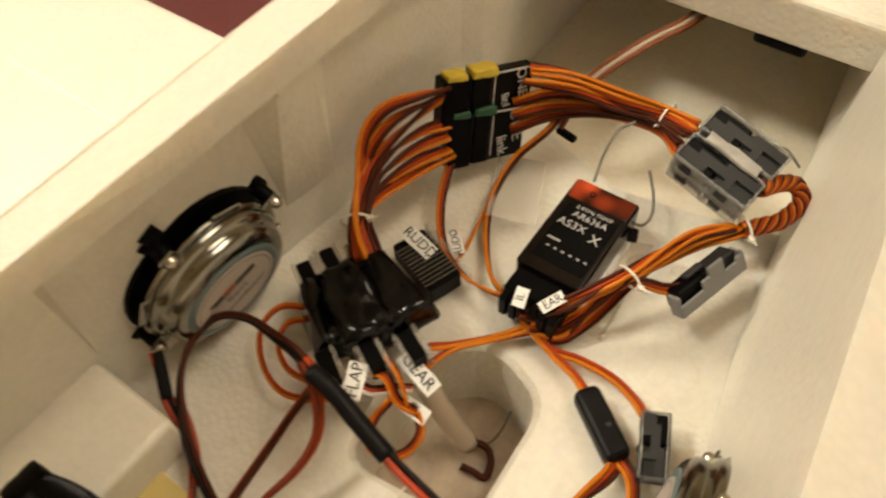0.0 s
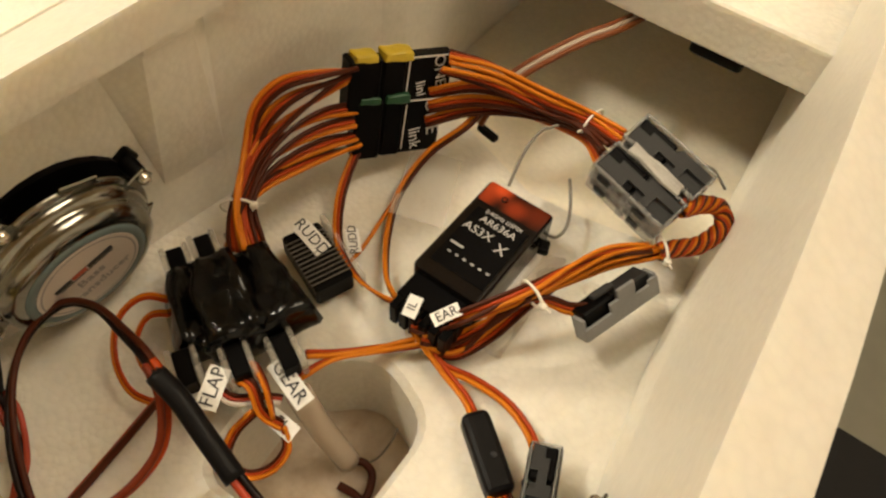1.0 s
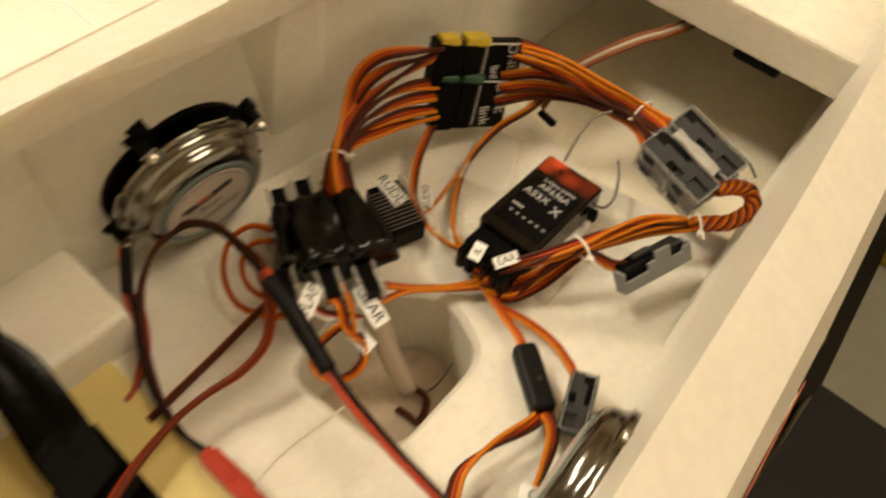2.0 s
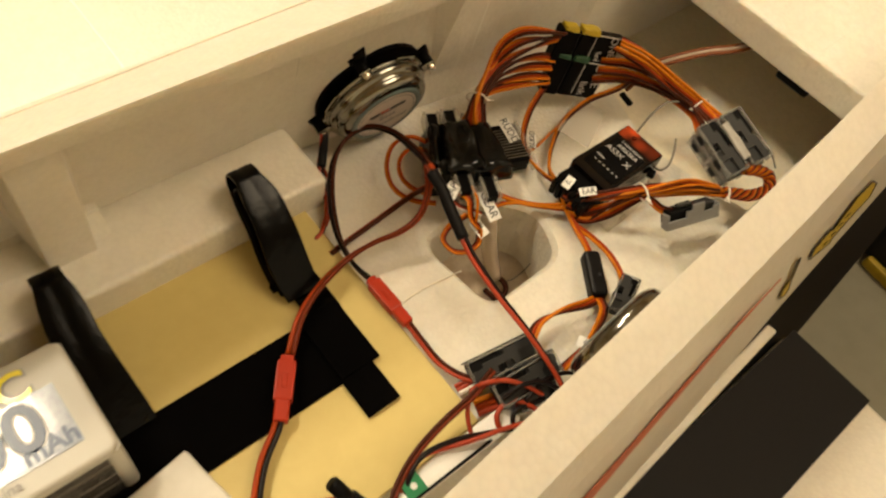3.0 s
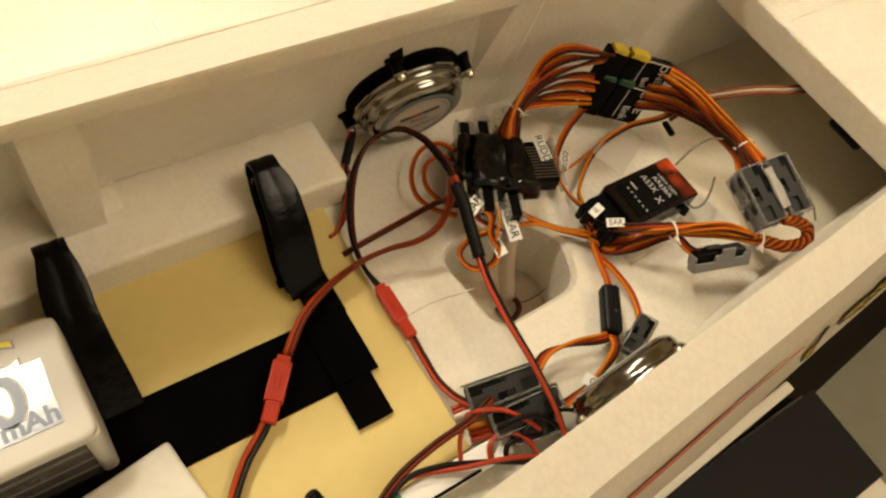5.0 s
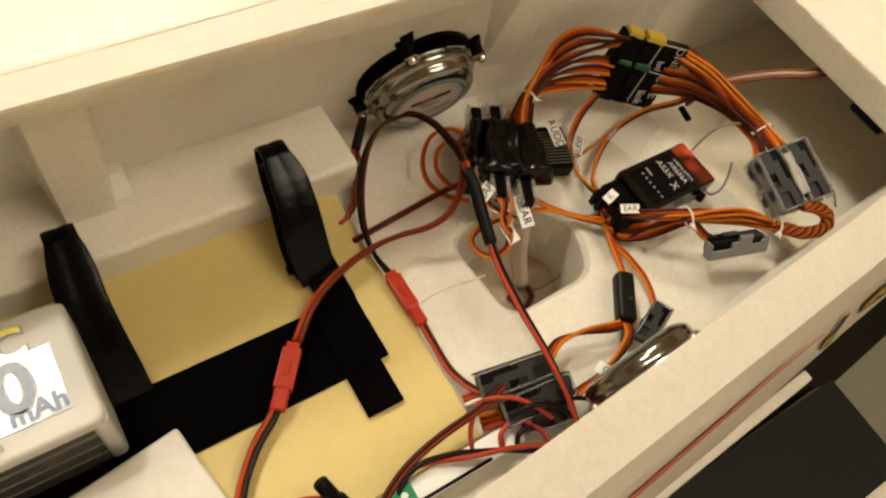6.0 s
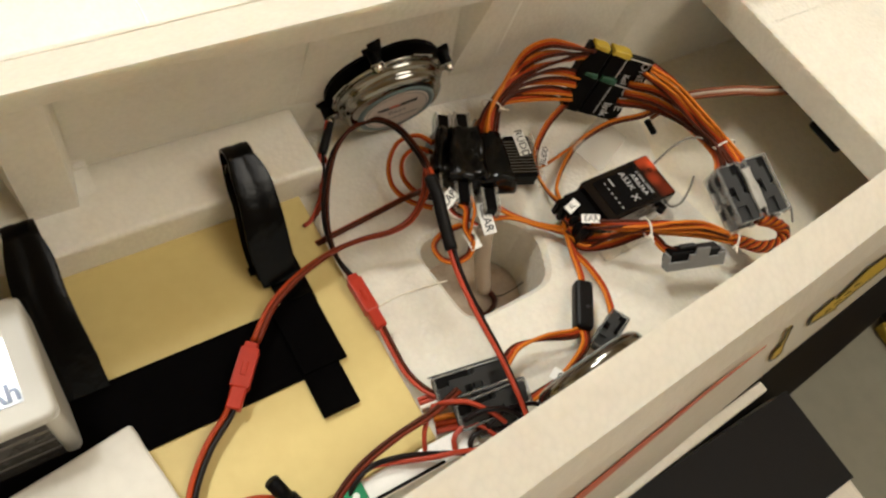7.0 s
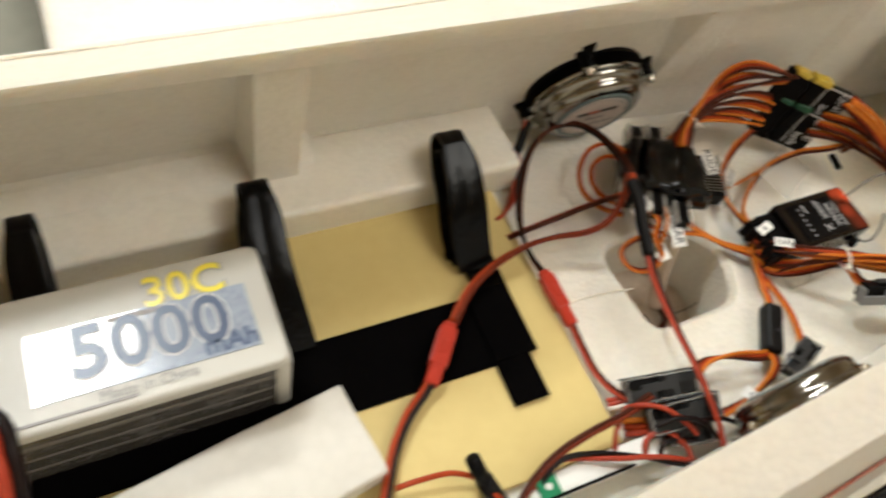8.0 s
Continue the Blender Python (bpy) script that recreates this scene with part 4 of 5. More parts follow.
# red two-pin connectors
def red_plug(p, q, w, label):
    w *= 0.86
    root = thing("power_plug", label, "connector", "red power plugs", toward(p, q, (0, 0, 1)))
    n = (Vector(q) - Vector(p)).length
    part("socket", block(n * 0.62, w, w * 0.72, at(-n * 0.12, 0, 0), 0.0008, 2), RED, root)
    part("plug", block(n * 0.34, w * 0.78, w * 0.62, at(n * 0.33, 0, 0), 0.0006, 1), RED, root)
    part("shroud", block(n * 0.12, w * 0.70, w * 0.55, at(-n * 0.46, 0, 0), 0.0004, 1), RED, root)
    part("latch", block(n * 0.22, w * 0.30, w * 0.10, at(-n * 0.10, 0, w * 0.38), 0.0003, 1), RED, root)
    return root


red_plug((0.0011, -0.0527, 0.0060), (0.0020, -0.0800, 0.0050), 0.0078, "red two-pin power plug lying across the tray edge")
red_plug((-0.0508, -0.0647, 0.0080), (-0.0681, -0.0863, 0.0070), 0.0090, "red two-pin power plug hanging over the tray")

# ---- leads ----
sleeve = thing("heat_shrink_sleeve", "dull black heat-shrink sleeve over joined wires", "cable sleeve")
part("tube", sweep(spline([(0.0454, -0.0353, 0.0365), (0.0449, -0.0441, 0.0340), (0.0427, -0.0549, 0.0300), (0.0402, -0.0676, 0.0260)]), 0.0030, 12, 0.8), SHRINK, sleeve, smooth=True)
lead("power_lead", "dark red and black power lead arching in a loop", [(0.0454, -0.0373, 0.0365), (0.0476, -0.0278, 0.0360), (0.0487, -0.0177, 0.0340), (0.0501, -0.0010, 0.0280), (0.0457, 0.0119, 0.0220), (0.0341, 0.0139, 0.0180), (0.0221, 0.0074, 0.0140), (0.0109, -0.0069, 0.0100), (0.0028, -0.0244, 0.0060), (0.0000, -0.0405, 0.0050), (0.0017, -0.0540, 0.0050)], [("black_strand", W_BLACK), ("red_strand", W_BROWN)], 0.00102, 40, "power leads")
lead("power_lead", "red and black power lead from the sleeve to the wall", [(0.0407, -0.0659, 0.0260), (0.0391, -0.0789, 0.0220), (0.0373, -0.0993, 0.0200), (0.0366, -0.1185, 0.0185), (0.0345, -0.1380, 0.0165), (0.0330, -0.1500, 0.0120)], [("black_strand", W_BLACK), ("red_strand", W_RED)], 0.00112, 12, "power leads")
lead("power_lead", "thick rust-brown power lead crossing the tray to a plug", [(0.0446, -0.0402, 0.0355), (0.0466, -0.0314, 0.0360), (0.0431, -0.0380, 0.0290), (0.0350, -0.0437, 0.0210), (0.0241, -0.0444, 0.0170), (0.0112, -0.0413, 0.0140), (-0.0024, -0.0407, 0.0120), (-0.0206, -0.0449, 0.0110), (-0.0365, -0.0527, 0.0100), (-0.0491, -0.0641, 0.0080)], RUSTY, 0.00118, 15, "power leads")
lead("power_lead", "rust and black power lead hanging from a red plug", [(-0.0682, -0.0853, 0.0070), (-0.0723, -0.0886, 0.0060), (-0.0812, -0.0951, 0.0060), (-0.0900, -0.1046, 0.0060), (-0.0961, -0.1141, 0.0070), (-0.1016, -0.1232, 0.0080)], [("black_strand", W_BLACK), ("rust_strand", W_RUST)], 0.0012, 10, "power leads")
lead("power_lead", "red and black lead from a plug into the heap", [(0.0020, -0.0800, 0.0050), (0.0019, -0.0897, 0.0040), (0.0021, -0.1033, 0.0040), (0.0059, -0.1152, 0.0060), (0.0144, -0.1238, 0.0080)], [("black_strand", W_BROWN), ("red_strand", W_RED)], 0.00095, 0, "power leads")
lead("servo_lead", "orange and brown lead lying across the foam floor", [(0.0474, -0.0332, 0.0220), (0.0441, -0.0271, 0.0100), (0.0267, -0.0259, 0.0030), (0.0058, -0.0274, 0.0010), (-0.0041, -0.0287, 0.0010)], [("brown_strand", W_BROWN), ("orange_strand", W_RUST)], 0.0012)
tl = lead("transducer_lead", "red and black lead hanging from the transducer", [(0.0253, 0.0207, 0.0200), (0.0216, 0.0160, 0.0140), (0.0171, 0.0109, 0.0090), (0.0107, -0.0043, 0.0020), (0.0002, -0.0158, 0.0010), (-0.0053, -0.0182, 0.0010)], POWER, 0.00095, 30, "power leads")
part("sleeve", sweep(spline([(0.0260, 0.0210, 0.0190), (0.0218, 0.0159, 0.0140), (0.0176, 0.0110, 0.0100)]), 0.0022, 10), SHRINK, tl, "black sleeve", smooth=True)
lead("transducer_lead", "second red lead from the transducer", [(0.0188, 0.0121, 0.0090), (0.0183, 0.0054, 0.0040), (0.0108, -0.0072, 0.0010), (0.0030, -0.0143, 0.0010)], [("red_strand", W_RED)], 0.0009, 0, "power leads")

THIN = [("rust_strand", W_RUST), ("orange_strand", W_ORANGE)]
lead("servo_lead", "thin orange lead coiled beside the taped plugs", [(0.0688, -0.0123, 0.0180), (0.0638, -0.0004, 0.0160), (0.0546, 0.0021, 0.0120), (0.0458, -0.0053, 0.0080), (0.0420, -0.0168, 0.0060), (0.0455, -0.0276, 0.0060), (0.0517, -0.0373, 0.0100)], THIN, 0.0007)
lead("servo_lead", "thin orange lead looping beside the taped plugs", [(0.0669, -0.0147, 0.0160), (0.0617, -0.0045, 0.0120), (0.0543, -0.0050, 0.0080), (0.0497, -0.0127, 0.0060), (0.0502, -0.0220, 0.0060), (0.0526, -0.0314, 0.0100)], THIN, 0.0007)

# bundle up to the modules
BUNDLE_A = [
    [(0.0908, -0.0130, 0.0220), (0.0984, -0.0070, 0.0300), (0.1160, 0.0033, 0.0380), (0.1247, 0.0055, 0.0470), (0.1342, 0.0030, 0.0520), (0.1446, -0.0026, 0.0520), (0.1574, -0.0069, 0.0480)],
    [(0.0913, -0.0144, 0.0220), (0.0997, -0.0065, 0.0310), (0.1178, 0.0028, 0.0370), (0.1276, 0.0027, 0.0440), (0.1387, -0.0002, 0.0470), (0.1550, -0.0064, 0.0460)],
    [(0.0918, -0.0158, 0.0230), (0.1017, -0.0055, 0.0300), (0.1175, 0.0007, 0.0360), (0.1309, 0.0000, 0.0400), (0.1449, -0.0037, 0.0440), (0.1535, -0.0059, 0.0460)],
    [(0.0928, -0.0170, 0.0230), (0.1023, -0.0066, 0.0280), (0.1162, -0.0007, 0.0330), (0.1300, -0.0009, 0.0360), (0.1435, -0.0037, 0.0360), (0.1562, -0.0076, 0.0320)],
    [(0.0951, -0.0170, 0.0220), (0.1033, -0.0062, 0.0280), (0.1161, -0.0019, 0.0310), (0.1297, -0.0026, 0.0320), (0.1420, -0.0052, 0.0310), (0.1535, -0.0086, 0.0280)],
    [(0.0979, -0.0164, 0.0200), (0.1048, -0.0065, 0.0260), (0.1157, -0.0029, 0.0280), (0.1288, -0.0045, 0.0280), (0.1409, -0.0070, 0.0260), (0.1524, -0.0095, 0.0220)],
    [(0.0913, -0.0100, 0.0200), (0.1003, -0.0065, 0.0270), (0.1147, -0.0039, 0.0260), (0.1280, -0.0053, 0.0240), (0.1407, -0.0076, 0.0210), (0.1532, -0.0105, 0.0170)],
]
BUNDLE_B = [
    [(0.1892, -0.0228, 0.0430), (0.1973, -0.0370, 0.0400), (0.2034, -0.0563, 0.0340), (0.2109, -0.0722, 0.0270), (0.2073, -0.0863, 0.0300)],
    [(0.1869, -0.0244, 0.0420), (0.1953, -0.0384, 0.0380), (0.2016, -0.0575, 0.0320), (0.2096, -0.0724, 0.0260), (0.2035, -0.0867, 0.0300)],
    [(0.1816, -0.0249, 0.0420), (0.1931, -0.0391, 0.0360), (0.2008, -0.0570, 0.0300), (0.2084, -0.0727, 0.0250), (0.2021, -0.0854, 0.0280)],
    [(0.1803, -0.0211, 0.0300), (0.1926, -0.0338, 0.0320), (0.2015, -0.0520, 0.0300), (0.2070, -0.0722, 0.0240), (0.1996, -0.0851, 0.0260)],
    [(0.1779, -0.0227, 0.0260), (0.1908, -0.0347, 0.0270), (0.2000, -0.0519, 0.0260), (0.2071, -0.0713, 0.0220), (0.1987, -0.0839, 0.0240)],
    [(0.1762, -0.0228, 0.0200), (0.1901, -0.0341, 0.0220), (0.2007, -0.0508, 0.0220), (0.2072, -0.0714, 0.0200), (0.1983, -0.0842, 0.0220)],
]
BUNDLE_C = [
    [(0.1770, -0.1160, 0.0210), (0.1638, -0.1058, 0.0240), (0.1478, -0.0995, 0.0270), (0.1341, -0.0950, 0.0280), (0.1203, -0.0835, 0.0200), (0.1136, -0.0730, 0.0130), (0.1107, -0.0696, 0.0120)],
    [(0.1770, -0.1168, 0.0200), (0.1643, -0.1068, 0.0220), (0.1483, -0.1005, 0.0250), (0.1346, -0.0959, 0.0260), (0.1189, -0.0844, 0.0180), (0.1113, -0.0742, 0.0120), (0.1092, -0.0697, 0.0120)],
    [(0.1785, -0.1182, 0.0190), (0.1639, -0.1067, 0.0200), (0.1497, -0.1012, 0.0220), (0.1350, -0.0968, 0.0240), (0.1232, -0.0885, 0.0140), (0.1136, -0.0810, 0.0080), (0.1083, -0.0747, 0.0100)],
    [(0.1786, -0.1190, 0.0180), (0.1658, -0.1084, 0.0180), (0.1496, -0.1012, 0.0190), (0.1357, -0.0966, 0.0200), (0.1232, -0.0902, 0.0080), (0.1122, -0.0848, 0.0050), (0.1085, -0.0768, 0.0060)],
    [(0.1464, -0.1125, 0.0180), (0.1420, -0.1064, 0.0180), (0.1366, -0.0986, 0.0220), (0.1268, -0.0906, 0.0180), (0.1154, -0.0848, 0.0060), (0.1099, -0.0799, 0.0060)],
]
BEND = [(0.1900, -0.1175, 0.0300), (0.1985, -0.1222, 0.0280), (0.2040, -0.1270, 0.0245), (0.2005, -0.1312, 0.0210), (0.1900, -0.1282, 0.0195), (0.1840, -0.1232, 0.0195), (0.1785, -0.1186, 0.0195)]


def braid(label, points, count, wide, pitch, radius):
    """Leads wound round one another along a line; each lead is a thing of its own."""
    line = spline(points, 14)
    run, n = 0.0, len(line)
    turns = []
    for i, q in enumerate(line):
        run += (q - line[max(i - 1, 0)]).length
        d = (line[min(i + 1, n - 1)] - line[max(i - 1, 0)]).normalized()
        side = d.cross(Vector((0, 0, 1))).normalized()
        turns.append((q, side, side.cross(d), 6.28319 * run / pitch))
    for k in range(count):
        root = thing("servo_lead", label, "cable", "servo leads")
        a0 = 6.28319 * k / count
        for strand, mat, da, r in (("brown_strand", W_BROWN, -0.42, wide), ("red_strand", W_RUST, 0.0, wide * 1.08), ("orange_strand", W_ORANGE, 0.42, wide)):
            part(strand, sweep([q + r * (math.cos(a + a0 + da) * u + math.sin(a + a0 + da) * v) for q, u, v, a in turns], radius, 7), mat, root, smooth=True)


braid("servo lead braided in a tight bend below the clips", BEND, 4, 0.0023, 0.016, 0.00085)
for k, pts in enumerate(BUNDLE_A):
    lead("servo_lead", "three-colour servo lead bent up to a link module", pts, SERVO, 0.00088, 55, phase=0.6 * k)
for k, pts in enumerate(BUNDLE_B):
    lead("servo_lead", "three-colour servo lead from a link module to the clips", pts, SERVO, 0.00088, 35, phase=0.5 * k)
for k, pts in enumerate(BUNDLE_C):
    lead("servo_lead", "orange servo lead running back to the receiver", pts, SERVO, 0.00078, 60, phase=0.9 * k)
lead("servo_lead", "servo lead hanging from a link module to the receiver", [(0.1530, -0.0094, 0.0140), (0.1365, -0.0162, 0.0100), (0.1226, -0.0269, 0.0070), (0.1156, -0.0397, 0.0060), (0.1134, -0.0536, 0.0080), (0.1150, -0.0664, 0.0110)], SERVO, 0.00068, 20)
lead("servo_lead", "servo lead curving over the foam to the receiver", [(0.2004, -0.0376, 0.0280), (0.1876, -0.0350, 0.0180), (0.1723, -0.0283, 0.0100), (0.1536, -0.0293, 0.0050), (0.1368, -0.0373, 0.0030), (0.1224, -0.0487, 0.0040), (0.1156, -0.0583, 0.0080)], [("brown_strand", W_BROWN), ("orange_strand", W_ORANGE)], 0.0009, 15)
lead("servo_lead", "short orange lead with a white tag", [(0.1525, -0.0297, 0.0050), (0.1405, -0.0316, 0.0040), (0.1267, -0.0341, 0.0030), (0.1171, -0.0349, 0.0040)], [("orange_strand", W_ORANGE)], 0.0008)
lead("extension_lead", "pair of rust wires with a white core running into the nose", [(0.1923, -0.0358, 0.0160), (0.1993, -0.0389, 0.0280), (0.2096, -0.0438, 0.0350), (0.2301, -0.0532, 0.0400), (0.250, -0.0610, 0.0400), (0.300, -0.0655, 0.0300)], [("rust_strand", W_EXT), ("white_strand", W_DULL), ("rust_strand", W_EXT)], 0.0011, 0, phase=0.0)
lead("servo_lead", "orange lead from the receiver to the splitter", [(0.1099, -0.0700, 0.0100), (0.1089, -0.0758, 0.0060), (0.1062, -0.0857, 0.0040), (0.1033, -0.0955, 0.0040), (0.0991, -0.1022, 0.0060)], THIN, 0.0009)
lead("servo_lead", "orange lead from the receiver to a plug", [(0.1107, -0.0726, 0.0080), (0.1076, -0.0828, 0.0040), (0.1100, -0.0938, 0.0030), (0.1103, -0.1059, 0.0030), (0.1066, -0.1165, 0.0040), (0.0990, -0.1253, 0.0080)], THIN, 0.0009)
lead("servo_lead", "flat orange lead curling from the splitter", [(0.0848, -0.1213, 0.0060), (0.0776, -0.1208, 0.0070), (0.0638, -0.1166, 0.0080), (0.0506, -0.1150, 0.0080), (0.0407, -0.1192, 0.0080)], SERVO, 0.0009, 70)
lead("servo_lead", "flat orange lead from the splitter to the wall", [(0.0855, -0.1217, 0.0060), (0.0804, -0.1282, 0.0080), (0.0694, -0.1329, 0.0090), (0.0559, -0.1361, 0.0090), (0.0424, -0.1378, 0.0090)], SERVO, 0.0009, 55)
lead("servo_lead", "orange leads crossing from the taped plugs to the receiver", [(0.0821, -0.0503, 0.0100), (0.0896, -0.0557, 0.0060), (0.0993, -0.0632, 0.0040), (0.1086, -0.0718, 0.0060)], THIN, 0.0009, 40)
lead("servo_lead", "orange lead crossing over the well to the receiver", [(0.0753, -0.0530, 0.0080), (0.0875, -0.0562, 0.0060), (0.0984, -0.0645, 0.0040), (0.1084, -0.0746, 0.0060)], THIN, 0.0008, 40)
lead("servo_lead", "small coil of orange lead hanging over the well", [(0.0591, -0.0523, 0.0120), (0.0516, -0.0498, 0.0060), (0.0451, -0.0528, 0.0030), (0.0460, -0.0597, 0.0010), (0.0517, -0.0639, 0.0010), (0.0584, -0.0638, 0.0030), (0.0614, -0.0598, 0.0080)], SERVO, 0.0007, 0, phase=1.4)
lead("servo_lead", "short servo lead below the taped plugs", [(0.0624, -0.0420, 0.0160), (0.0627, -0.0484, 0.0170), (0.0600, -0.0540, 0.0120), (0.0614, -0.0598, 0.0080)], SERVO, 0.0007, 30)
lead("servo_lead", "short servo lead below the taped plugs", [(0.0682, -0.0438, 0.0180), (0.0652, -0.0512, 0.0180), (0.0614, -0.0567, 0.0100)], SERVO, 0.0007, 20, phase=1)
lead("servo_lead", "short servo lead below the taped plugs", [(0.0563, -0.0388, 0.0180), (0.0571, -0.0453, 0.0140), (0.0643, -0.0511, 0.0100), (0.0668, -0.0549, 0.0100)], [("brown_strand", W_BROWN), ("red_strand", W_RED), ("white_strand", W_WHITE)], 0.0007, 30)
tube = thing("guide_tube", "clear plastic guide tube dropping into the well", "tube")
part("tube", sweep(spline([(0.0725, -0.0555, 0.0050), (0.0740, -0.0615, -0.0180), (0.0762, -0.0690, -0.0385)]), 0.0042, 14), TUBE_CLEAR, tube, smooth=True)
lead("well_lead", "dark red lead hooked at the end of the guide tube", [(0.0685, -0.0710, -0.0420), (0.0695, -0.0760, -0.0428), (0.0700, -0.0808, -0.0428), (0.0745, -0.0803, -0.0418), (0.0788, -0.0773, -0.0410), (0.0793, -0.0728, -0.0400), (0.0766, -0.0702, -0.0390)], [("brown_strand", W_BROWN)], 0.0015)
lead("well_lead", "thin grey wire end standing in the well", [(0.0795, -0.0738, -0.0405), (0.0830, -0.0765, -0.0380), (0.0880, -0.0780, -0.0320), (0.0930, -0.0775, -0.0290)], [("grey_strand", W_GREY)], 0.0004)

# leads in the heap and along the tray
lead("power_lead", "black lead crossing the tray corner", [(0.0147, -0.1211, 0.0130), (0.0012, -0.1244, 0.0130), (-0.0181, -0.1262, 0.0120), (-0.0345, -0.1294, 0.0100), (-0.0483, -0.1357, 0.0080), (-0.0613, -0.1456, 0.0080)], [("dark_strand", W_DARK_RUST), ("brown_strand", W_BROWN)], 0.0009, 6, "power leads")
lead("power_lead", "twisted red and black lead along the tray edge", [(0.0180, -0.1500, 0.0080), (0.0022, -0.1430, 0.0110), (-0.0072, -0.1393, 0.0110), (-0.0185, -0.1346, 0.0100), (-0.0304, -0.1312, 0.0090), (-0.0399, -0.1332, 0.0080), (-0.0457, -0.1378, 0.0060)], POWER, 0.0011, 90, "power leads")
lead("power_lead", "thin red lead hooked over the tray edge", [(0.0098, -0.1241, 0.0120), (0.0018, -0.1227, 0.0120), (-0.0053, -0.1283, 0.0100), (-0.0086, -0.1356, 0.0060), (-0.0111, -0.1422, 0.0030)], [("red_strand", W_RED)], 0.0010, 0, "power leads")
lead("power_lead", "red lead arched over the servo clips", [(0.0021, -0.1216, 0.0100), (0.0066, -0.1236, 0.0150), (0.0146, -0.1281, 0.0160), (0.0216, -0.1356, 0.0140), (0.0263, -0.1414, 0.0100)], [("red_strand", W_RED)], 0.0011, 0, "power leads")
lead("power_lead", "small red loop by the wall", [(0.0025, -0.1414, 0.0060), (0.0040, -0.1367, 0.0090), (0.0093, -0.1348, 0.0100), (0.0151, -0.1367, 0.0100), (0.0200, -0.1430, 0.0080), (0.0215, -0.1490, 0.0050)], [("red_strand", W_RED)], 0.0012, 0, "power leads")
lead("power_lead", "small black loop by the wall", [(0.0085, -0.1432, 0.0060), (0.0110, -0.1400, 0.0080), (0.0163, -0.1397, 0.0090), (0.0234, -0.1424, 0.0080), (0.0307, -0.1434, 0.0060)], [("black_strand", W_BLACK)], 0.0011, 0, "power leads")
lead("power_lead", "black lead running along the foot of the wall", [(0.0180, -0.1395, 0.0100), (0.0280, -0.1375, 0.0130), (0.0400, -0.1400, 0.0120), (0.0510, -0.1470, 0.0080)], [("black_strand", W_BLACK)], 0.0010, 0, "power leads")
lead("power_lead", "black lead bent between the servo clips and the wall", [(0.0100, -0.1330, 0.0120), (0.0190, -0.1340, 0.0160), (0.0290, -0.1385, 0.0140), (0.0360, -0.1460, 0.0080)], [("black_strand", W_BLACK)], 0.0011, 0, "power leads")
tag("G", toward((0.0560, -0.1325, 0.0130), (0.0600, -0.1400, 0.0130), (-0.3, 0.1, 0.9)), (0.0085, 0.0052), 0.0046, "white paper tag on a lead beside the transducer")
lead("power_lead", "short red leads under the servo clips", [(0.0002, -0.1167, 0.0030), (0.0068, -0.1180, 0.0050), (0.0162, -0.1198, 0.0080)], [("red_strand", W_RED), ("red_strand", W_RED), ("white_strand", W_WHITE)], 0.0010, 0, "power leads")
lead("servo_lead", "yellow and orange lead under the heap", [(0.0013, -0.1276, 0.0040), (0.0081, -0.1298, 0.0050), (0.0147, -0.1324, 0.0060)], [("orange_strand", W_ORANGE), ("rust_strand", W_RUST), ("red_strand", W_RED)], 0.0014)
lead("power_lead", "orange lead bowed along the rear tray edge", [(-0.0953, -0.1186, 0.0060), (-0.0859, -0.1193, 0.0080), (-0.0744, -0.1212, 0.0090), (-0.0650, -0.1270, 0.0080), (-0.0597, -0.1371, 0.0060)], [("rust_strand", W_RUST)], 0.0011, 0, "power leads")

bar = thing("sensor_board", "small green circuit board on a white strip", "circuit board")
bm_ = toward((-0.0385, -0.1384, 0.0040), (0.0031, -0.1385, 0.0040), (0, 0, 1))
bar.matrix_world = bm_
part("strip", block(0.062, 0.0095, 0.0050, None, 0.0010, 2), WHITE, bar, "white plastic strip")
part("board", block(0.0085, 0.0085, 0.0016, at(-0.0235, 0.0005, 0.0034), 0.0002, 1), PCB, bar, "green circuit board")
part("pad", lathe([(0, 0.0003), (0.0014, 0.0002), (0.0014, -0.0002)], 14, at(-0.0235, 0.0002, 0.0043)), PRINT, bar)
part("edge_strip", block(0.040, 0.0012, 0.0014, at(-0.006, -0.0042, 0.0030)), BLACK, bar)
knob = thing("black_post", "short black rubber-capped post standing by the tray edge", "post")
part("cap", sweep([Vector((-0.0672, -0.1202, 0.0160)), Vector((-0.0636, -0.1279, 0.0080))], 0.0030, 14), BLACK, knob, smooth=True)
part("stem", sweep([Vector((-0.0636, -0.1270, 0.0080)), Vector((-0.0590, -0.1361, 0.0010))], 0.0036, 14), SHRINK, knob, smooth=True)

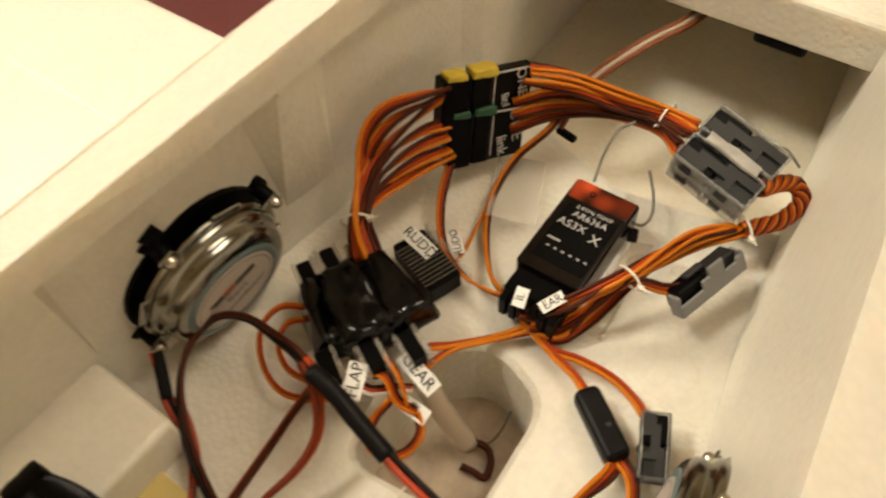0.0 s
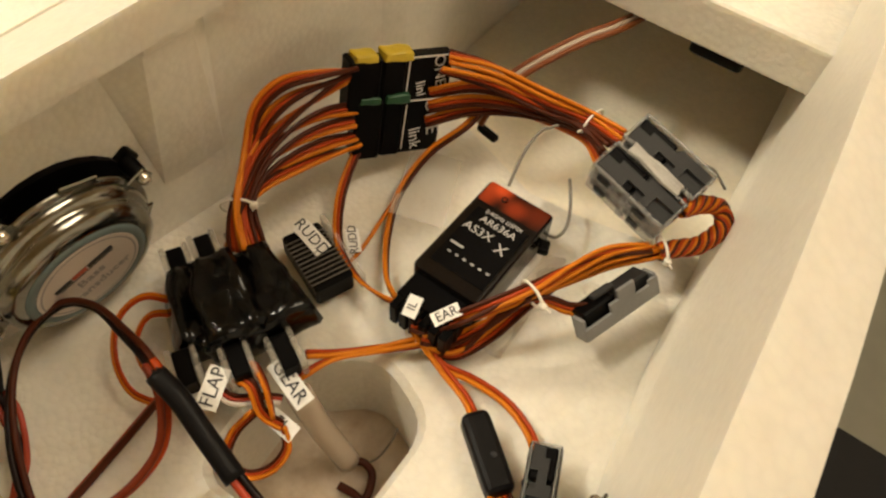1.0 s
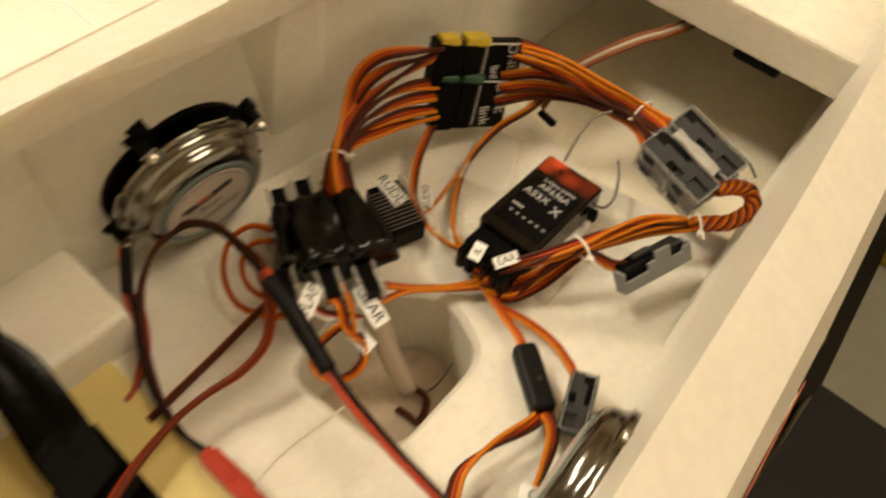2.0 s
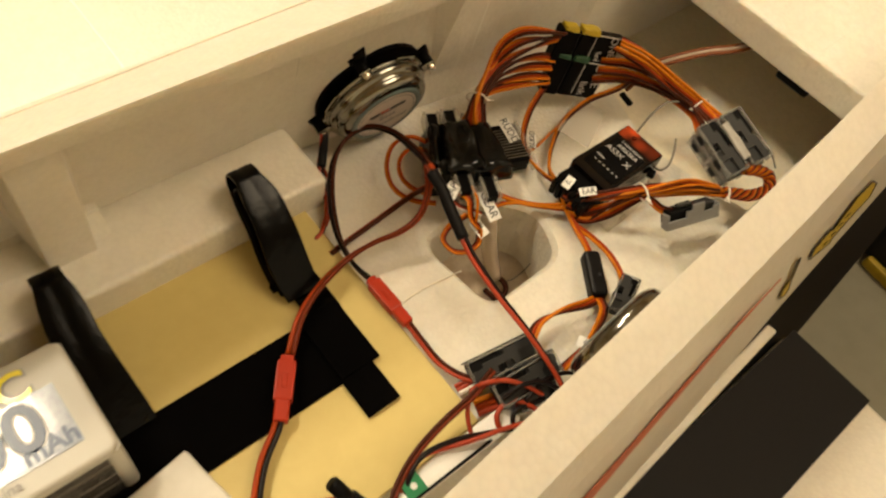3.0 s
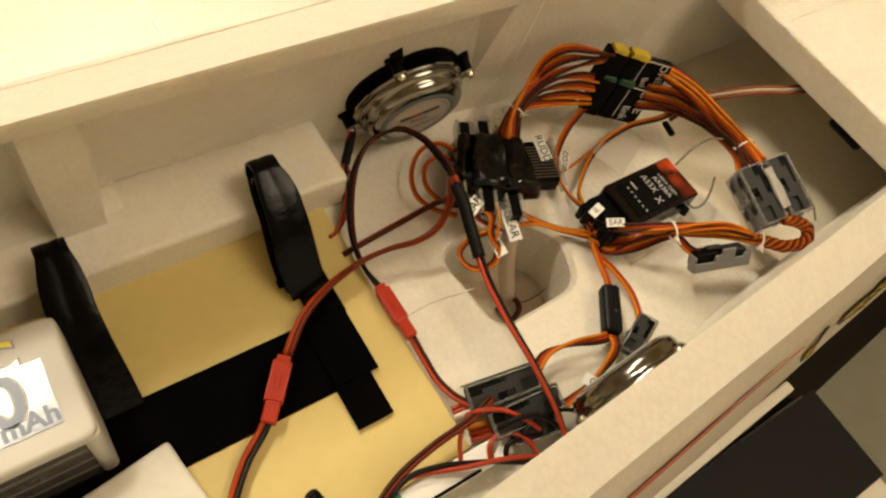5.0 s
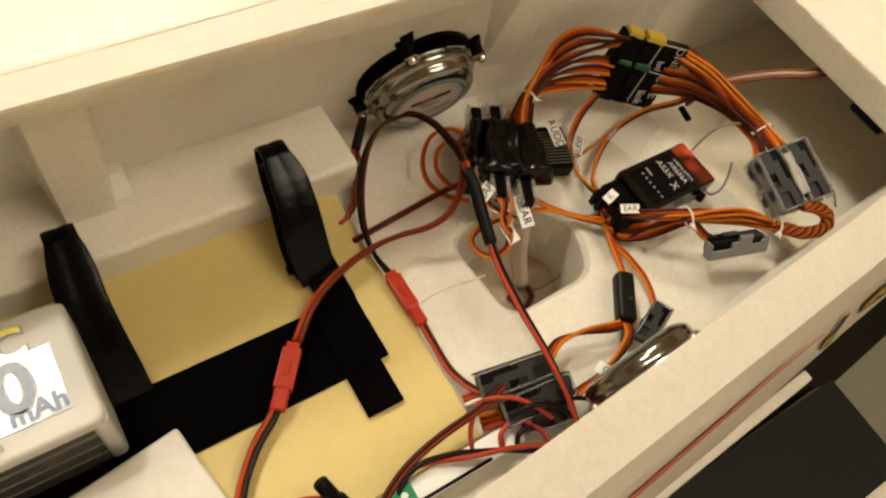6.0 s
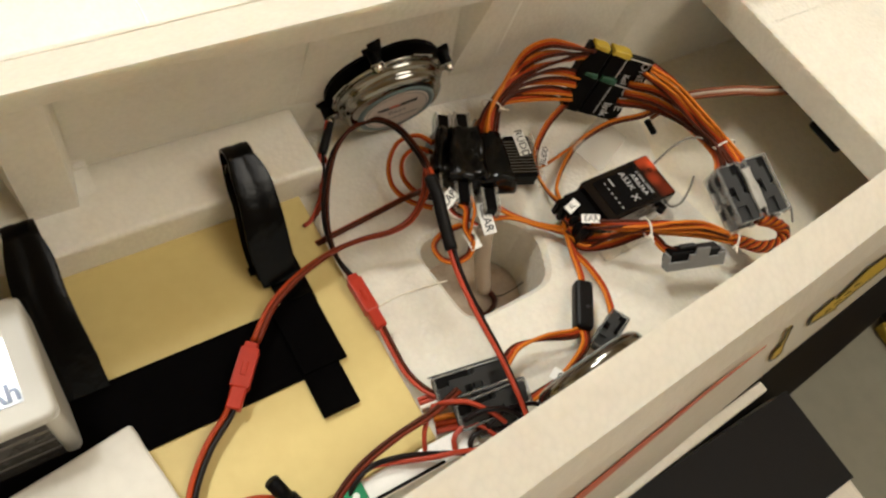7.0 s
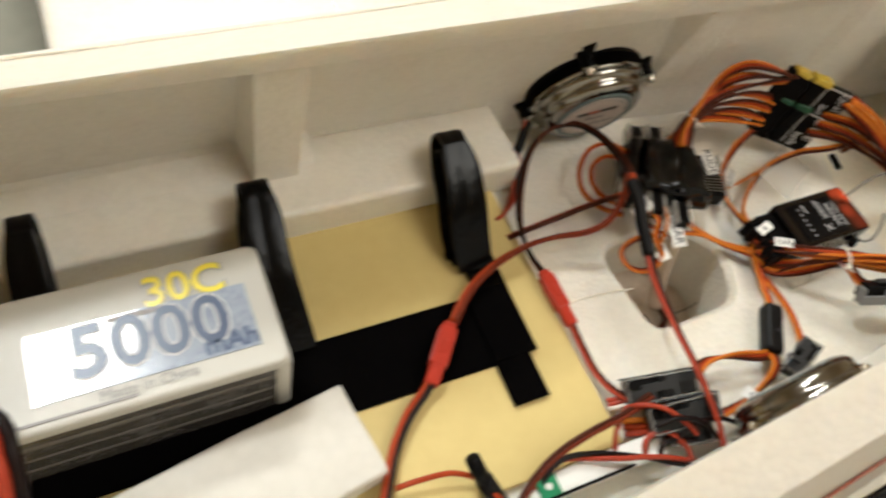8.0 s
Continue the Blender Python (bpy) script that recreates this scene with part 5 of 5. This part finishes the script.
# nylon ties
def tie(p, r, d, label="thin white nylon cable tie round a bundle"):
    root = thing("cable_tie", label, "cable tie", "cable ties", axes(p, Vector(d).cross(Vector((0, 0, 1))), Vector((0, 0, 1))))
    line = [Vector((r * math.cos(a), r * 0.7 * math.sin(a), 0)) for a in [k * 6.28319 / 20 for k in range(21)]]
    part("band", sweep(line, 0.0005, 6), TIE, root, smooth=True)
    part("head", block(0.0026, 0.0022, 0.0020, at(r, 0.0005, 0), 0.0004, 1), TIE, root)
    part("tail", block(0.0036, 0.0007, 0.0005, at(r + 0.0018, 0.001, 0, 0, 0, 20)), TIE, root)
    return root


tie((0.1008, -0.0058, 0.0290), 0.0052, Vector((0.1066, -0.0012, 0.0310)) - Vector((0.0939, -0.0122, 0.0270)))
tie((0.2123, -0.0726, 0.0240), 0.0062, Vector((0.2069, -0.0838, 0.0270)) - Vector((0.2092, -0.0626, 0.0270)))
tie((0.1341, -0.0964, 0.0260), 0.0052, Vector((0.1455, -0.0993, 0.0250)) - Vector((0.1255, -0.0920, 0.0250)))
tie((0.1796, -0.1193, 0.0200), 0.0052, Vector((0.1881, -0.1270, 0.0200)) - Vector((0.1731, -0.1122, 0.0200)))

# unseen panels over the three area lights; the last two are added fills
for x, y, sx, sy in ((-0.40, 0.69, 0.32, 0.22), (0.62, -0.55, 0.9, 0.6), (0.15, 1.32, 0.5, 0.3)):
    lamp = thing("unseen_lamp_panel", "unseen flat white lamp panel with a glowing diffuser", "lamp", "ceiling lamps")
    part("frame", block(sx + 0.04, sy + 0.04, 0.05, at(x, y, 1.60), 0.004, 1), PAINT, lamp)
    part("diffuser", block(sx, sy, 0.01, at(x, y, 1.572)), glow, lamp)

# dark slot under the deck edge
slot = thing("bracket", "dark plastic part hanging under the deck edge", "bracket")
part("arm", block(0.006, 0.021, 0.0065, at(0.2555, -0.0965, 0.0412, 0, 0, 0), 0.0024, 3), BLACK, slot)
probe = thing("plug_tip", "dark plug tip on the edge of the foam floor", "connector")
part("tip", block(0.010, 0.0036, 0.0030, toward((0.2048, -0.0247, 0.0010), (0.2015, -0.0447, 0.0000)), 0.0008, 1), BLACK, probe)
